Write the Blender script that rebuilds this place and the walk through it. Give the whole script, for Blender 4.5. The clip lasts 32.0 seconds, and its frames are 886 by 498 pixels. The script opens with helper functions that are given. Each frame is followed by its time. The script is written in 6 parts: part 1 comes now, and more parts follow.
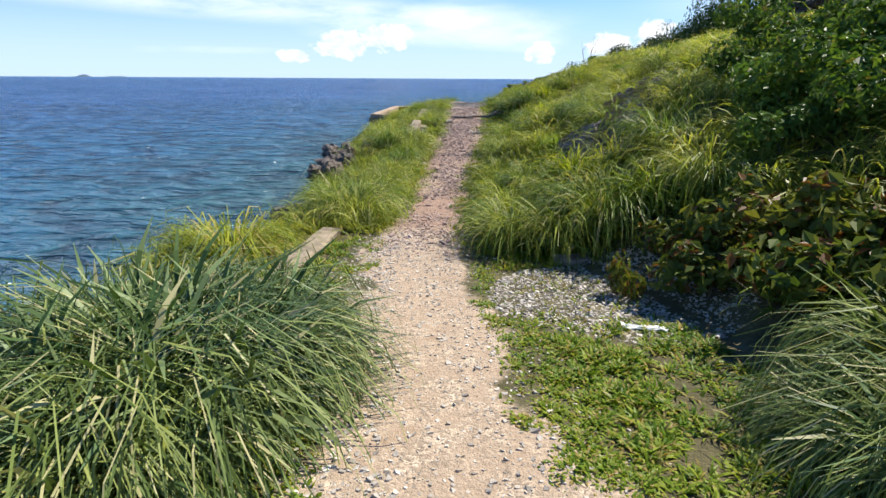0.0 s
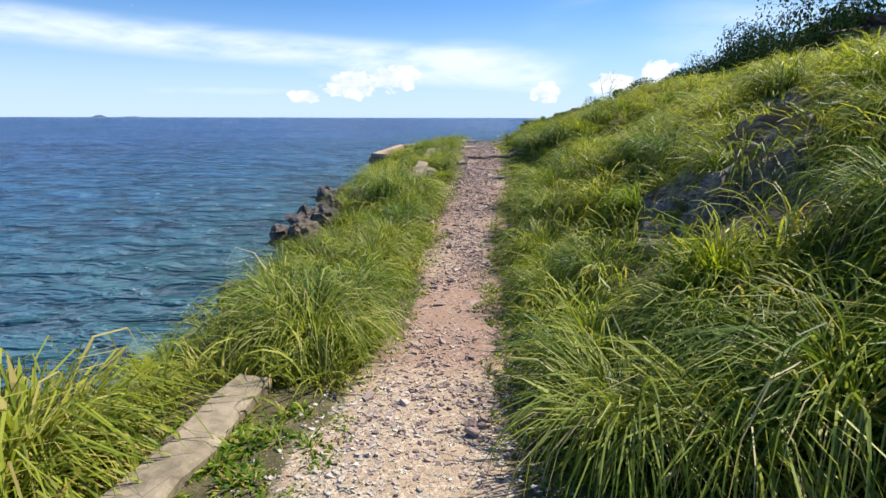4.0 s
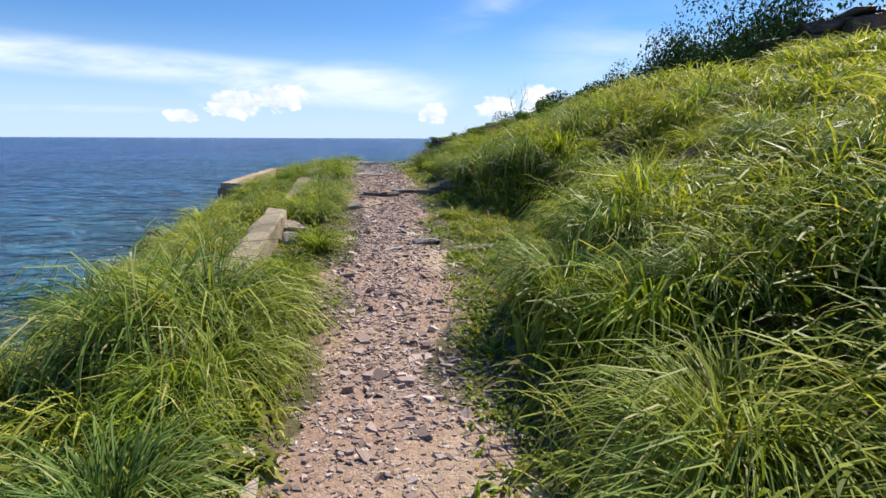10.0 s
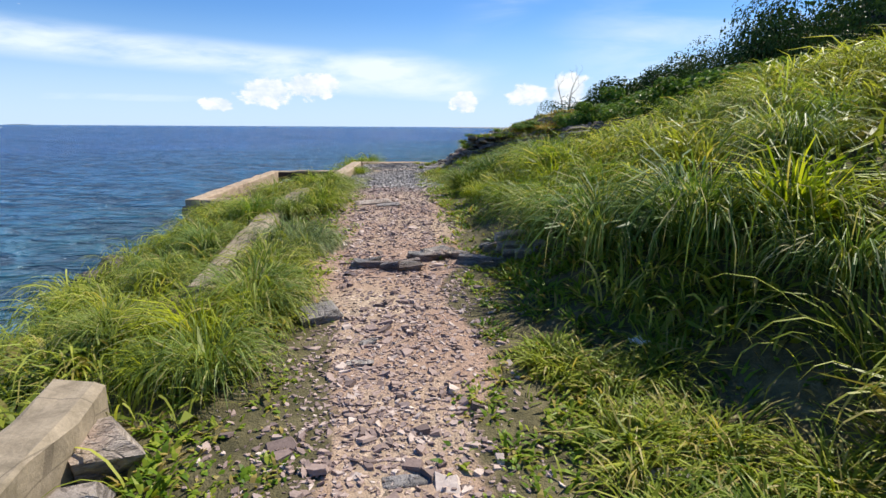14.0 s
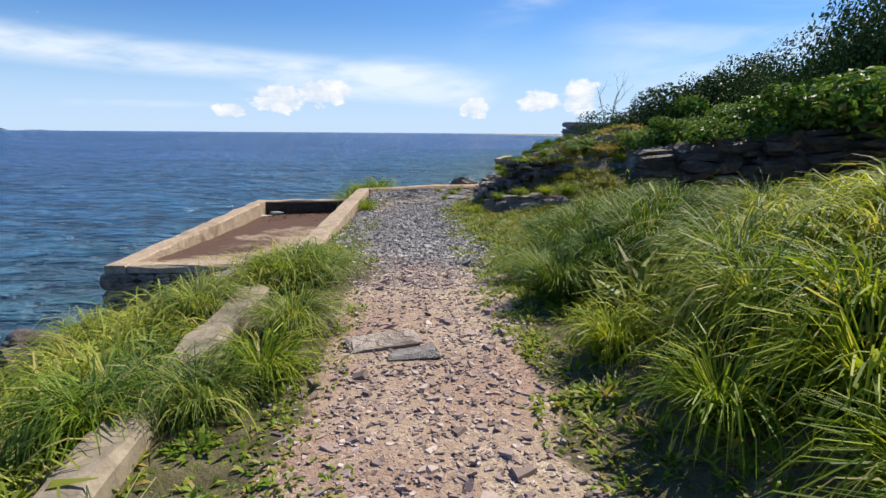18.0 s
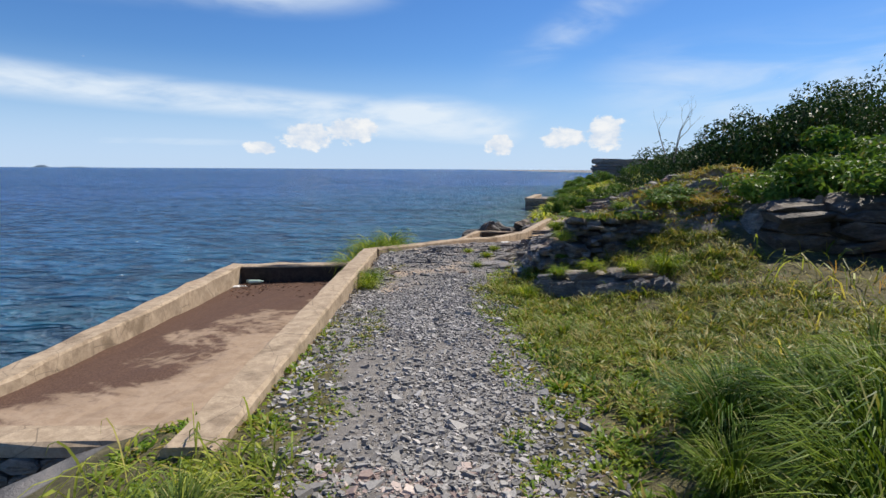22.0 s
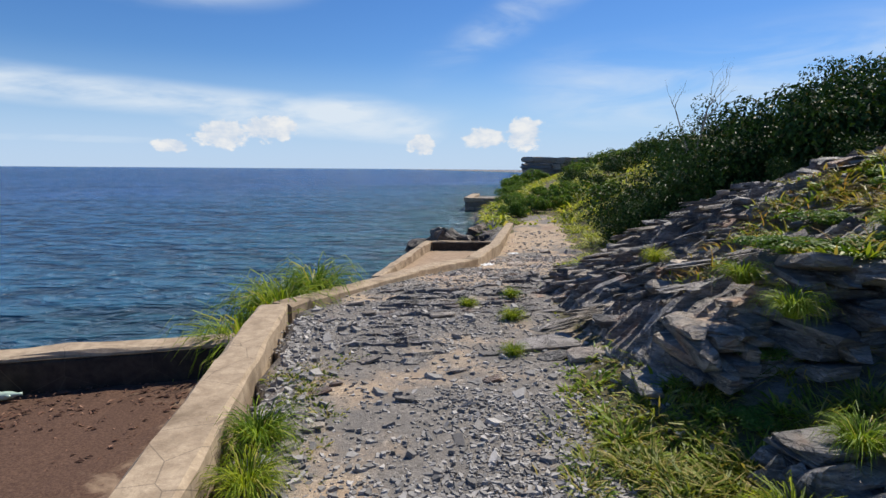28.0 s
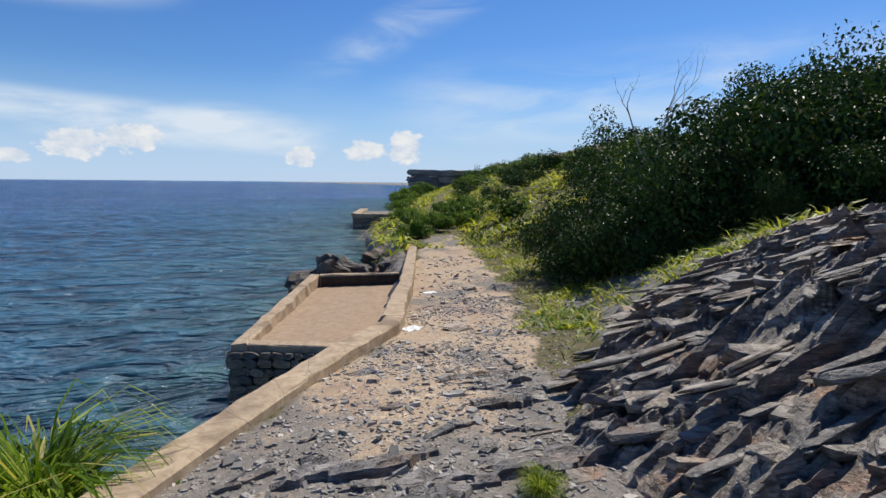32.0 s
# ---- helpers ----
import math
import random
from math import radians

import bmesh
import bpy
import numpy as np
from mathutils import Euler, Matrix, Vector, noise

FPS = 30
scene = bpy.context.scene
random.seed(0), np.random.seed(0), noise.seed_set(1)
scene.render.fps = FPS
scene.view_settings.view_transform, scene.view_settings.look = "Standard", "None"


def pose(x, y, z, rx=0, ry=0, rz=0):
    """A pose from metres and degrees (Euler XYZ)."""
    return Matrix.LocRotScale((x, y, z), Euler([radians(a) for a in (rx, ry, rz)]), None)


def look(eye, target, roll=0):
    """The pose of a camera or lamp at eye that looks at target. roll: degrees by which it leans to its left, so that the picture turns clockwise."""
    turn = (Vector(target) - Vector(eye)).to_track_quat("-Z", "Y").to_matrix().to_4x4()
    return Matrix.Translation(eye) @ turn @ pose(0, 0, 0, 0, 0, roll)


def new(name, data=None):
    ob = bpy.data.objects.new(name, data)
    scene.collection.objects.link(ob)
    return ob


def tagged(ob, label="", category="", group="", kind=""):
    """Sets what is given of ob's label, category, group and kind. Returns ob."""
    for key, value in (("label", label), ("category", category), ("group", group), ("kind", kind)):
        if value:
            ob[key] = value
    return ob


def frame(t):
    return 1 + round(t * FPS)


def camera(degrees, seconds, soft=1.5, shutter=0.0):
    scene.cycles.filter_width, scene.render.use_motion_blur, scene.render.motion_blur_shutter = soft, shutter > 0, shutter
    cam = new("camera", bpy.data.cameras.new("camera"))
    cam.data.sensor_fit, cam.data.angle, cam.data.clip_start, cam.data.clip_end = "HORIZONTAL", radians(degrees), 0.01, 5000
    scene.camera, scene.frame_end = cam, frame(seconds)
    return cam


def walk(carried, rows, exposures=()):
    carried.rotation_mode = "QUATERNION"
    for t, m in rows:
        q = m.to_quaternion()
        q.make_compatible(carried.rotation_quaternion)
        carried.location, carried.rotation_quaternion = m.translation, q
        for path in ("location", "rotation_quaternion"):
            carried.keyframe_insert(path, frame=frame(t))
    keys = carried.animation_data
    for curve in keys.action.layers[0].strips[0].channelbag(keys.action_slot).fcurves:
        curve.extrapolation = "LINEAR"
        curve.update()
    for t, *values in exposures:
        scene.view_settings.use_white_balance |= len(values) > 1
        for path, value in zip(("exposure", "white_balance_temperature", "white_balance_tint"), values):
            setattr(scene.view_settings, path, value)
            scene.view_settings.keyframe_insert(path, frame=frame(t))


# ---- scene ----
cam = camera(76.0, 32.0)
PATH = [
    (0, (0.0, 0.0, 1.5), (-0.12, 1.911, 0.923), 0.3),
    (0.5, (-0.025, 0.406, 1.453), (-0.101, 2.318, 0.871), 0.1),
    (1, (-0.064, 0.813, 1.45), (-0.12, 2.724, 0.865), 0.1),
    (1.5, (-0.137, 1.218, 1.427), (-0.199, 3.138, 0.87), 0.1),
    (2, (-0.113, 1.645, 1.407), (-0.189, 3.577, 0.896), 0.1),
    (2.5, (-0.181, 2.08, 1.397), (-0.299, 4.018, 0.919), 0.1),
    (3, (-0.214, 2.532, 1.383), (-0.335, 4.477, 0.93), 0.3),
    (3.5, (-0.275, 2.958, 1.356), (-0.424, 4.901, 0.903), 0.1),
    (5.5, (-0.61, 4.794, 1.29), (-0.671, 6.748, 0.866), 0.1),
    (6, (-0.729, 5.31, 1.234), (-0.694, 7.272, 0.846), 0.3),
    (6.5, (-0.682, 5.86, 1.226), (-0.541, 7.82, 0.854), 0.2),
    (7, (-0.665, 6.381, 1.2), (-0.465, 8.338, 0.843), 0.2),
    (7.5, (-0.66, 6.928, 1.194), (-0.439, 8.885, 0.844), 0.2),
    (8, (-0.627, 7.447, 1.2), (-0.406, 9.403, 0.844), 0.2),
    (8.5, (-0.631, 7.98, 1.182), (-0.411, 9.934, 0.821), 0.2),
    (9, (-0.606, 8.505, 1.153), (-0.384, 10.458, 0.789), 0.2),
    (9.5, (-0.657, 9.069, 1.15), (-0.437, 11.019, 0.768), 0.2),
    (10, (-0.604, 9.626, 1.174), (-0.381, 11.576, 0.79), 0.2),
    (10.5, (-0.601, 10.173, 1.201), (-0.422, 12.13, 0.832), 0.2),
    (11, (-0.582, 10.725, 1.211), (-0.42, 12.684, 0.839), 0.4),
    (11.5, (-0.541, 11.285, 1.236), (-0.394, 13.24, 0.842), 0.2),
    (12, (-0.575, 11.873, 1.267), (-0.443, 13.82, 0.83), 0.2),
    (12.5, (-0.516, 12.461, 1.3), (-0.359, 14.4, 0.837), 0.2),
    (13, (-0.46, 13.014, 1.313), (-0.301, 14.955, 0.859), 0.2),
    (13.5, (-0.374, 13.565, 1.382), (-0.211, 15.51, 0.947), 0.2),
    (14, (-0.385, 14.076, 1.422), (-0.263, 16.027, 1.0), 0.3),
    (14.5, (-0.484, 14.614, 1.462), (-0.406, 16.566, 1.036), 0.4),
    (16.5, (-0.568, 16.538, 1.686), (-0.455, 18.492, 1.274), 0.5),
    (17, (-0.63, 17.09, 1.718), (-0.529, 19.044, 1.305), 0.5),
    (17.5, (-0.58, 17.626, 1.756), (-0.472, 19.58, 1.342), 0.5),
    (18, (-0.609, 18.134, 1.76), (-0.523, 20.092, 1.358), 0.4),
    (18.5, (-0.639, 18.649, 1.798), (-0.593, 20.612, 1.419), 0.4),
    (19, (-0.634, 19.153, 1.853), (-0.573, 21.12, 1.498), 0.5),
    (19.5, (-0.697, 19.663, 1.847), (-0.64, 21.631, 1.499), 0.4),
    (20, (-0.703, 20.143, 1.859), (-0.689, 22.113, 1.514), 0.4),
    (20.5, (-0.667, 20.62, 1.908), (-0.684, 22.593, 1.581), 0.4),
    (21, (-0.677, 21.1, 1.921), (-0.729, 23.074, 1.602), 0.4),
    (21.5, (-0.611, 21.608, 1.908), (-0.634, 23.585, 1.606), 0.4),
    (22, (-0.589, 22.104, 1.907), (-0.589, 24.084, 1.627), 0.3),
    (22.5, (-0.615, 22.61, 1.91), (-0.591, 24.592, 1.64), 0.3),
    (23, (-0.604, 23.12, 1.886), (-0.579, 25.098, 1.59), 0.4),
    (23.5, (-0.663, 23.644, 1.818), (-0.685, 25.617, 1.493), 0.4),
    (24, (-0.712, 24.167, 1.782), (-0.756, 26.136, 1.435), 0.5),
    (24.5, (-0.813, 24.637, 1.751), (-0.888, 26.605, 1.404), 0.3),
    (25, (-0.912, 25.089, 1.743), (-0.961, 27.059, 1.405), 0.4),
    (25.5, (-0.953, 25.593, 1.737), (-0.938, 27.566, 1.411), 0.5),
    (27.5, (-1.155, 27.609, 1.643), (-0.937, 29.58, 1.378), 0.5),
    (28, (-1.166, 28.103, 1.638), (-0.899, 30.065, 1.358), 0.4),
    (28.5, (-1.189, 28.653, 1.612), (-0.869, 30.609, 1.341), 0.5),
    (29, (-1.133, 29.184, 1.63), (-0.768, 31.132, 1.365), 0.5),
    (29.5, (-1.171, 29.76, 1.604), (-0.759, 31.702, 1.363), 0.5),
    (30, (-1.105, 30.277, 1.583), (-0.617, 32.202, 1.349), 0.6),
    (30.5, (-1.052, 30.81, 1.569), (-0.516, 32.721, 1.323), 0.5),
    (31, (-0.982, 31.316, 1.577), (-0.395, 33.212, 1.334), 0.5),
    (31.5, (-0.867, 31.775, 1.613), (-0.226, 33.654, 1.37), 0.5),
    (32, (-0.819, 32.242, 1.657), (-0.156, 34.114, 1.424), 0.5),
]
walk(cam, [(t, look(eye, target, roll)) for t, eye, target, roll in PATH], [(0, 0.6), (6, 0.45), (13, 0.44), (19, 0.27), (24, 0.12), (28, 0.08), (32, 0.05)])

# ---------------------------------------------------------------- world and sun
SUN_AZ = radians(52)      # to the right of straight ahead
SUN_EL = radians(52)
SEA = -1.9

world = bpy.data.worlds.new("sky")
scene.world = world
world.use_nodes = True
wt = world.node_tree
wt.nodes.clear()


class Nodes:
    """Small helper to write node graphs in one line each."""

    def __init__(self, tree):
        self.tree = tree

    def add(self, kind, out=0, **inputs):
        node = self.tree.nodes.new(kind)
        for key, value in inputs.items():
            if key.startswith("p_"):
                continue
            slot = int(key[1:]) if key[0] == "i" and key[1:].isdigit() else key.replace("_", " ")
            if isinstance(value, bpy.types.NodeSocket):
                self.tree.links.new(value, node.inputs[slot])
            else:
                node.inputs[slot].default_value = value
        return node

    def math(self, op, a, b=0.0, c=0.0, clamp=False):
        node = self.tree.nodes.new("ShaderNodeMath")
        node.operation, node.use_clamp = op, clamp
        for n, v in enumerate((a, b, c)):
            if isinstance(v, bpy.types.NodeSocket):
                self.tree.links.new(v, node.inputs[n])
            else:
                node.inputs[n].default_value = v
        return node.outputs[0]

    def mix(self, fac, a, b, blend="MIX"):
        node = self.tree.nodes.new("ShaderNodeMix")
        node.data_type, node.blend_type = "RGBA", blend
        for n, v in ((0, fac), (6, a), (7, b)):
            if isinstance(v, bpy.types.NodeSocket):
                self.tree.links.new(v, node.inputs[n])
            else:
                node.inputs[n].default_value = (*v, 1) if isinstance(v, tuple) and len(v) == 3 else v
        return node.outputs[2]

    def noise(self, vector, scale, detail=4.0, rough=0.55, distort=0.0):
        node = self.add("ShaderNodeTexNoise", Vector=vector, Scale=scale, Detail=detail, Roughness=rough, Distortion=distort)
        return node.outputs["Fac"]

    def voronoi(self, vector, scale, feature="F1", out="Distance"):
        node = self.tree.nodes.new("ShaderNodeTexVoronoi")
        node.feature = feature
        self.tree.links.new(vector, node.inputs["Vector"])
        node.inputs["Scale"].default_value = scale
        return node.outputs[out]

    def ramp(self, fac, *stops):
        node = self.tree.nodes.new("ShaderNodeValToRGB")
        self.tree.links.new(fac, node.inputs[0])
        els = node.color_ramp.elements
        while len(els) < len(stops):
            els.new(0.5)
        for el, (at, col) in zip(els, stops):
            el.position = at
            el.color = (*col, 1) if isinstance(col, tuple) else (col, col, col, 1)
        return node.outputs[0]

    def smooth(self, value, lo, hi):
        node = self.tree.nodes.new("ShaderNodeMapRange")
        node.interpolation_type = "SMOOTHSTEP"
        self.tree.links.new(value, node.inputs[0])
        node.inputs[1].default_value, node.inputs[2].default_value = lo, hi
        return node.outputs[0]

    def scaled(self, vector, sx, sy, sz):
        node = self.tree.nodes.new("ShaderNodeVectorMath")
        node.operation = "MULTIPLY"
        self.tree.links.new(vector, node.inputs[0])
        node.inputs[1].default_value = (sx, sy, sz)
        return node.outputs[0]


def build_sky():
    g = Nodes(wt)
    sky = wt.nodes.new("ShaderNodeTexSky")
    sky.sky_type = "NISHITA"
    sky.sun_disc = False
    sky.sun_elevation = SUN_EL
    sky.sun_rotation = SUN_AZ
    sky.air_density, sky.dust_density, sky.ozone_density = 1.0, 0.15, 2.0
    way = wt.nodes.new("ShaderNodeTexCoord").outputs["Generated"]
    parts = wt.nodes.new("ShaderNodeSeparateXYZ")
    wt.links.new(way, parts.inputs[0])
    x, y, z = parts.outputs
    az = g.math("DEGREES", g.math("ARCTAN2", x, y))
    el = g.math("DEGREES", g.math("ARCSINE", z))
    put = wt.nodes.new("ShaderNodeCombineXYZ")
    wt.links.new(az, put.inputs[0])
    wt.links.new(el, put.inputs[1])
    flat = put.outputs[0]
    wisp = g.noise(g.scaled(flat, 0.05, 0.22, 1), 1.6, 6.0, 0.55, 0.6)
    fine = g.noise(g.scaled(flat, 0.16, 0.6, 1), 1.5, 6.0, 0.6, 0.3)
    puff = g.noise(g.scaled(flat, 0.55, 0.8, 1), 1.0, 8.0, 0.6, 0.1)

    def band(a0, a1, e0, slope, width, soft_a=6.0):
        """A long streak of cloud from azimuth a0 to a1."""
        mid = g.math("ADD", g.math("MULTIPLY", g.math("SUBTRACT", az, a0), slope), e0)
        off = g.math("DIVIDE", g.math("ABSOLUTE", g.math("SUBTRACT", el, mid)), width)
        across = g.math("SUBTRACT", 1.0, g.smooth(off, 0.15, 1.0))
        along = g.math("MULTIPLY", g.smooth(az, a0 - soft_a, a0 + soft_a), g.math("SUBTRACT", 1.0, g.smooth(az, a1 - soft_a, a1 + soft_a)))
        return g.math("MULTIPLY", across, along)

    def heap(a, e, wa, we):
        """A heap of cumulus about the given direction."""
        da = g.math("DIVIDE", g.math("SUBTRACT", az, a), wa)
        de = g.math("DIVIDE", g.math("SUBTRACT", el, e), we)
        r = g.math("SQRT", g.math("ADD", g.math("MULTIPLY", da, da), g.math("MULTIPLY", de, de)))
        return g.math("SUBTRACT", 1.0, g.smooth(r, 0.0, 1.0))

    def total(*some):
        out = some[0]
        for s in some[1:]:
            out = g.math("MAXIMUM", out, s)
        return out

    streak = total(band(-80, 6, 9.2, -0.052, 2.0), band(-16, 7, 5.2, -0.06, 2.6, 3.0), g.math("MULTIPLY", heap(-2.5, 5.2, 9.5, 2.4), 1.5), g.math("MULTIPLY", heap(-17, 17.2, 17, 4.2), 1.5))
    veil = total(g.math("MULTIPLY", band(-40, -4, 15.6, 0.05, 3.2), 1.4), band(17, 75, 6.6, 0.06, 6.0, 6.0), band(8, 40, 11.0, 0.5, 3.0, 6.0), band(-40, -18, 2.3, 0.0, 0.6, 4.0), band(-30, 40, 22, 0.1, 4.0))
    streak = g.math("MULTIPLY", streak, g.smooth(g.math("ADD", wisp, g.math("MULTIPLY", fine, 0.4)), 0.36, 0.85))
    veil = g.math("MULTIPLY", veil, g.smooth(wisp, 0.3, 0.8))
    cumulus = total(heap(-13.2, 3.1, 4.2, 2.5), heap(-9.0, 3.7, 5.0, 2.2), heap(-17.5, 1.9, 3.0, 1.2), heap(5.6, 2.4, 2.4, 1.9), heap(15.6, 3.5, 3.6, 2.7), heap(11.8, 3.0, 4.0, 1.9), heap(34, 2.2, 8.0, 1.6), heap(-60, 2.2, 9.0, 1.6), heap(95, 3, 14, 2.4), heap(-120, 3, 18, 2.6), heap(170, 3, 20, 2.6))
    cumulus = g.smooth(g.math("ADD", cumulus, g.math("MULTIPLY", g.math("SUBTRACT", puff, 0.5), 1.7)), 0.36, 0.62)
    low = g.math("SUBTRACT", 1.0, g.smooth(el, -0.5, 6.0))
    cover = g.math("MAXIMUM", g.math("MULTIPLY", streak, 0.95), g.math("MAXIMUM", g.math("MULTIPLY", veil, 0.62), g.math("MULTIPLY", low, 0.30)), clamp=True)
    hue = wt.nodes.new("ShaderNodeHueSaturation")
    hue.inputs["Saturation"].default_value = 1.22
    wt.links.new(sky.outputs[0], hue.inputs["Color"])
    blue = g.mix(1.0, hue.outputs[0], (0.73, 0.95, 1.28), "MULTIPLY")
    haze = g.mix(g.math("MULTIPLY", g.math("SUBTRACT", 1.0, g.smooth(el, 1.0, 11.0)), 0.85), blue, (5.0, 7.2, 10.4))
    base = g.mix(cover, haze, (8.3, 9.4, 10.6))
    lit = g.mix(g.smooth(puff, 0.35, 0.7), (7.4, 8.3, 9.6), (10.4, 10.4, 10.3))
    base = g.mix(g.math("MULTIPLY", cumulus, 0.92), base, lit)
    back = g.add("ShaderNodeBackground", Color=base, Strength=0.080)
    out = wt.nodes.new("ShaderNodeOutputWorld")
    wt.links.new(back.outputs[0], out.inputs[0])


build_sky()
sun = new("sun", bpy.data.lights.new("sun", "SUN"))
sun.data.energy, sun.data.angle, sun.data.color = 5.0, radians(0.55), (1.0, 0.93, 0.80)
sun.matrix_world = look((0, 0, 0), (-math.sin(SUN_AZ) * math.cos(SUN_EL), -math.cos(SUN_AZ) * math.cos(SUN_EL), -math.sin(SUN_EL)))

# ---------------------------------------------------------------- materials
def material(name):
    m = bpy.data.materials.new(name)
    m.use_nodes = True
    m.node_tree.nodes.clear()
    g = Nodes(m.node_tree)
    g.place = m.node_tree.nodes.new("ShaderNodeNewGeometry")
    g.pos = g.place.outputs["Position"]
    g.island = g.place.outputs["Random Per Island"]
    return m, g


def finish(g, color, rough=0.8, height=None, strength=0.4, distance=0.02, metal=0.0, spec=0.3, extra=None):
    t = g.tree
    b = t.nodes.new("ShaderNodeBsdfPrincipled")
    for key, value in (("Base Color", color), ("Roughness", rough), ("Metallic", metal), ("Specular IOR Level", spec)):
        if isinstance(value, bpy.types.NodeSocket):
            t.links.new(value, b.inputs[key])
        else:
            b.inputs[key].default_value = (*value, 1) if isinstance(value, tuple) else value
    for key, value in (extra or {}).items():
        b.inputs[key].default_value = value
    if height is not None:
        bump = g.add("ShaderNodeBump", Strength=strength, Distance=distance, Height=height)
        t.links.new(bump.outputs[0], b.inputs["Normal"])
    out = t.nodes.new("ShaderNodeOutputMaterial")
    t.links.new(b.outputs[0], out.inputs[0])
    return b


def blade_material(name, dark, mid, light, dry, dry_share=0.12, trans=0.42, vary=False, shine=0.16):
    """Grass or leaves: light comes through the blade, each blade has its own tone."""
    m, g = material(name)
    t = g.tree
    tone = g.ramp(g.island, (0.0, dark), (0.45, mid), (0.88, light), (1.0, light))
    patch = g.noise(g.pos, 0.55, 3.0, 0.5)
    tone = g.mix(g.smooth(patch, 0.42, 0.75), tone, g.mix(0.55, tone, light))
    # Broad patches of darker, bluer tone stand for clumps lying in shade
    deep = g.noise(g.pos, 0.9, 2.0, 0.5)
    tone = g.mix(g.smooth(deep, 0.50, 0.68), tone, g.mix(1.0, tone, (0.72, 0.84, 0.95), "MULTIPLY"))
    if vary:
        own = g.tree.nodes.new("ShaderNodeObjectInfo").outputs["Random"]
        tone = g.mix(1.0, tone, g.ramp(own, (0.0, (0.68, 0.82, 0.95)), (0.45, (1.0, 1.0, 1.0)), (1.0, (1.35, 1.22, 0.85))), "MULTIPLY")
    pick = g.math("GREATER_THAN", g.math("FRACT", g.math("MULTIPLY", g.island, 37.7)), 1.0 - dry_share)
    tone = g.mix(g.math("MULTIPLY", pick, 0.8), tone, dry)
    diff = t.nodes.new("ShaderNodeBsdfPrincipled")
    t.links.new(tone, diff.inputs["Base Color"])
    diff.inputs["Roughness"].default_value = 0.45
    diff.inputs["Specular IOR Level"].default_value = shine
    tr = t.nodes.new("ShaderNodeBsdfTranslucent")
    bright = g.mix(1.0, tone, (1.36, 1.32, 0.62), "MULTIPLY")
    t.links.new(bright, tr.inputs["Color"])
    mixer = t.nodes.new("ShaderNodeMixShader")
    mixer.inputs[0].default_value = trans
    t.links.new(diff.outputs[0], mixer.inputs[1])
    t.links.new(tr.outputs[0], mixer.inputs[2])
    out = t.nodes.new("ShaderNodeOutputMaterial")
    t.links.new(mixer.outputs[0], out.inputs[0])
    return m


M = {}
M["grass"] = blade_material("grass_blades", (0.065, 0.096, 0.010), (0.20, 0.25, 0.026), (0.47, 0.49, 0.095), (0.52, 0.43, 0.15), 0.10, 0.42, shine=0.14)
M["tussock"] = blade_material("tussock_blades", (0.045, 0.085, 0.014), (0.135, 0.200, 0.032), (0.33, 0.38, 0.085), (0.52, 0.46, 0.22), 0.10, 0.34, True, 0.16)
M["draped"] = blade_material("draped_blades", (0.026, 0.056, 0.015), (0.085, 0.140, 0.040), (0.235, 0.295, 0.115), (0.50, 0.46, 0.24), 0.09, 0.22, True, 0.18)
# Darker copy of the tussock blades; their shaded side is put into the colour
M["deep"] = blade_material("shade_side_blades", (0.020, 0.050, 0.007), (0.062, 0.118, 0.014), (0.19, 0.265, 0.034), (0.34, 0.32, 0.11), 0.06, 0.20, True, 0.10)
# Under-layer toned below the grass colour to stand for shade between clumps
M["thatch"] = blade_material("shaded_thatch_blades", (0.075, 0.108, 0.010), (0.155, 0.195, 0.018), (0.28, 0.31, 0.045), (0.22, 0.18, 0.07), 0.14, 0.25)
M["tuft"] = blade_material("tuft_blades", (0.055, 0.100, 0.008), (0.165, 0.240, 0.016), (0.40, 0.45, 0.05), (0.52, 0.44, 0.16), 0.09, 0.42, True, 0.14)
M["dry_grass"] = blade_material("dry_grass_blades", (0.14, 0.15, 0.03), (0.28, 0.24, 0.06), (0.40, 0.33, 0.10), (0.40, 0.22, 0.08), 0.25)
M["weed"] = blade_material("low_weeds", (0.050, 0.115, 0.009), (0.140, 0.235, 0.016), (0.30, 0.35, 0.040), (0.40, 0.29, 0.10), 0.18, 0.34)
M["lawn"] = blade_material("lawn_blades", (0.09, 0.14, 0.015), (0.20, 0.26, 0.025), (0.36, 0.38, 0.05), (0.48, 0.38, 0.14), 0.18, 0.34)
M["meadow"] = blade_material("meadow_blades", (0.040, 0.080, 0.010), (0.110, 0.160, 0.018), (0.27, 0.285, 0.045), (0.44, 0.34, 0.12), 0.24, 0.30)
M["leaf"] = blade_material("shrub_leaves", (0.008, 0.024, 0.006), (0.022, 0.056, 0.012), (0.062, 0.115, 0.026), (0.13, 0.11, 0.04), 0.05, 0.12)
M["leaf_mid"] = blade_material("hillside_leaves", (0.022, 0.060, 0.010), (0.066, 0.135, 0.022), (0.155, 0.235, 0.045), (0.20, 0.17, 0.06), 0.05, 0.28)
M["leaf_light"] = blade_material("creeper_leaves", (0.040, 0.095, 0.015), (0.085, 0.170, 0.028), (0.17, 0.26, 0.05), (0.25, 0.22, 0.08), 0.06, 0.32)
M["leaf_red"] = blade_material("seedling_leaves", (0.05, 0.085, 0.015), (0.13, 0.17, 0.03), (0.20, 0.20, 0.04), (0.17, 0.055, 0.025), 0.16, 0.34)


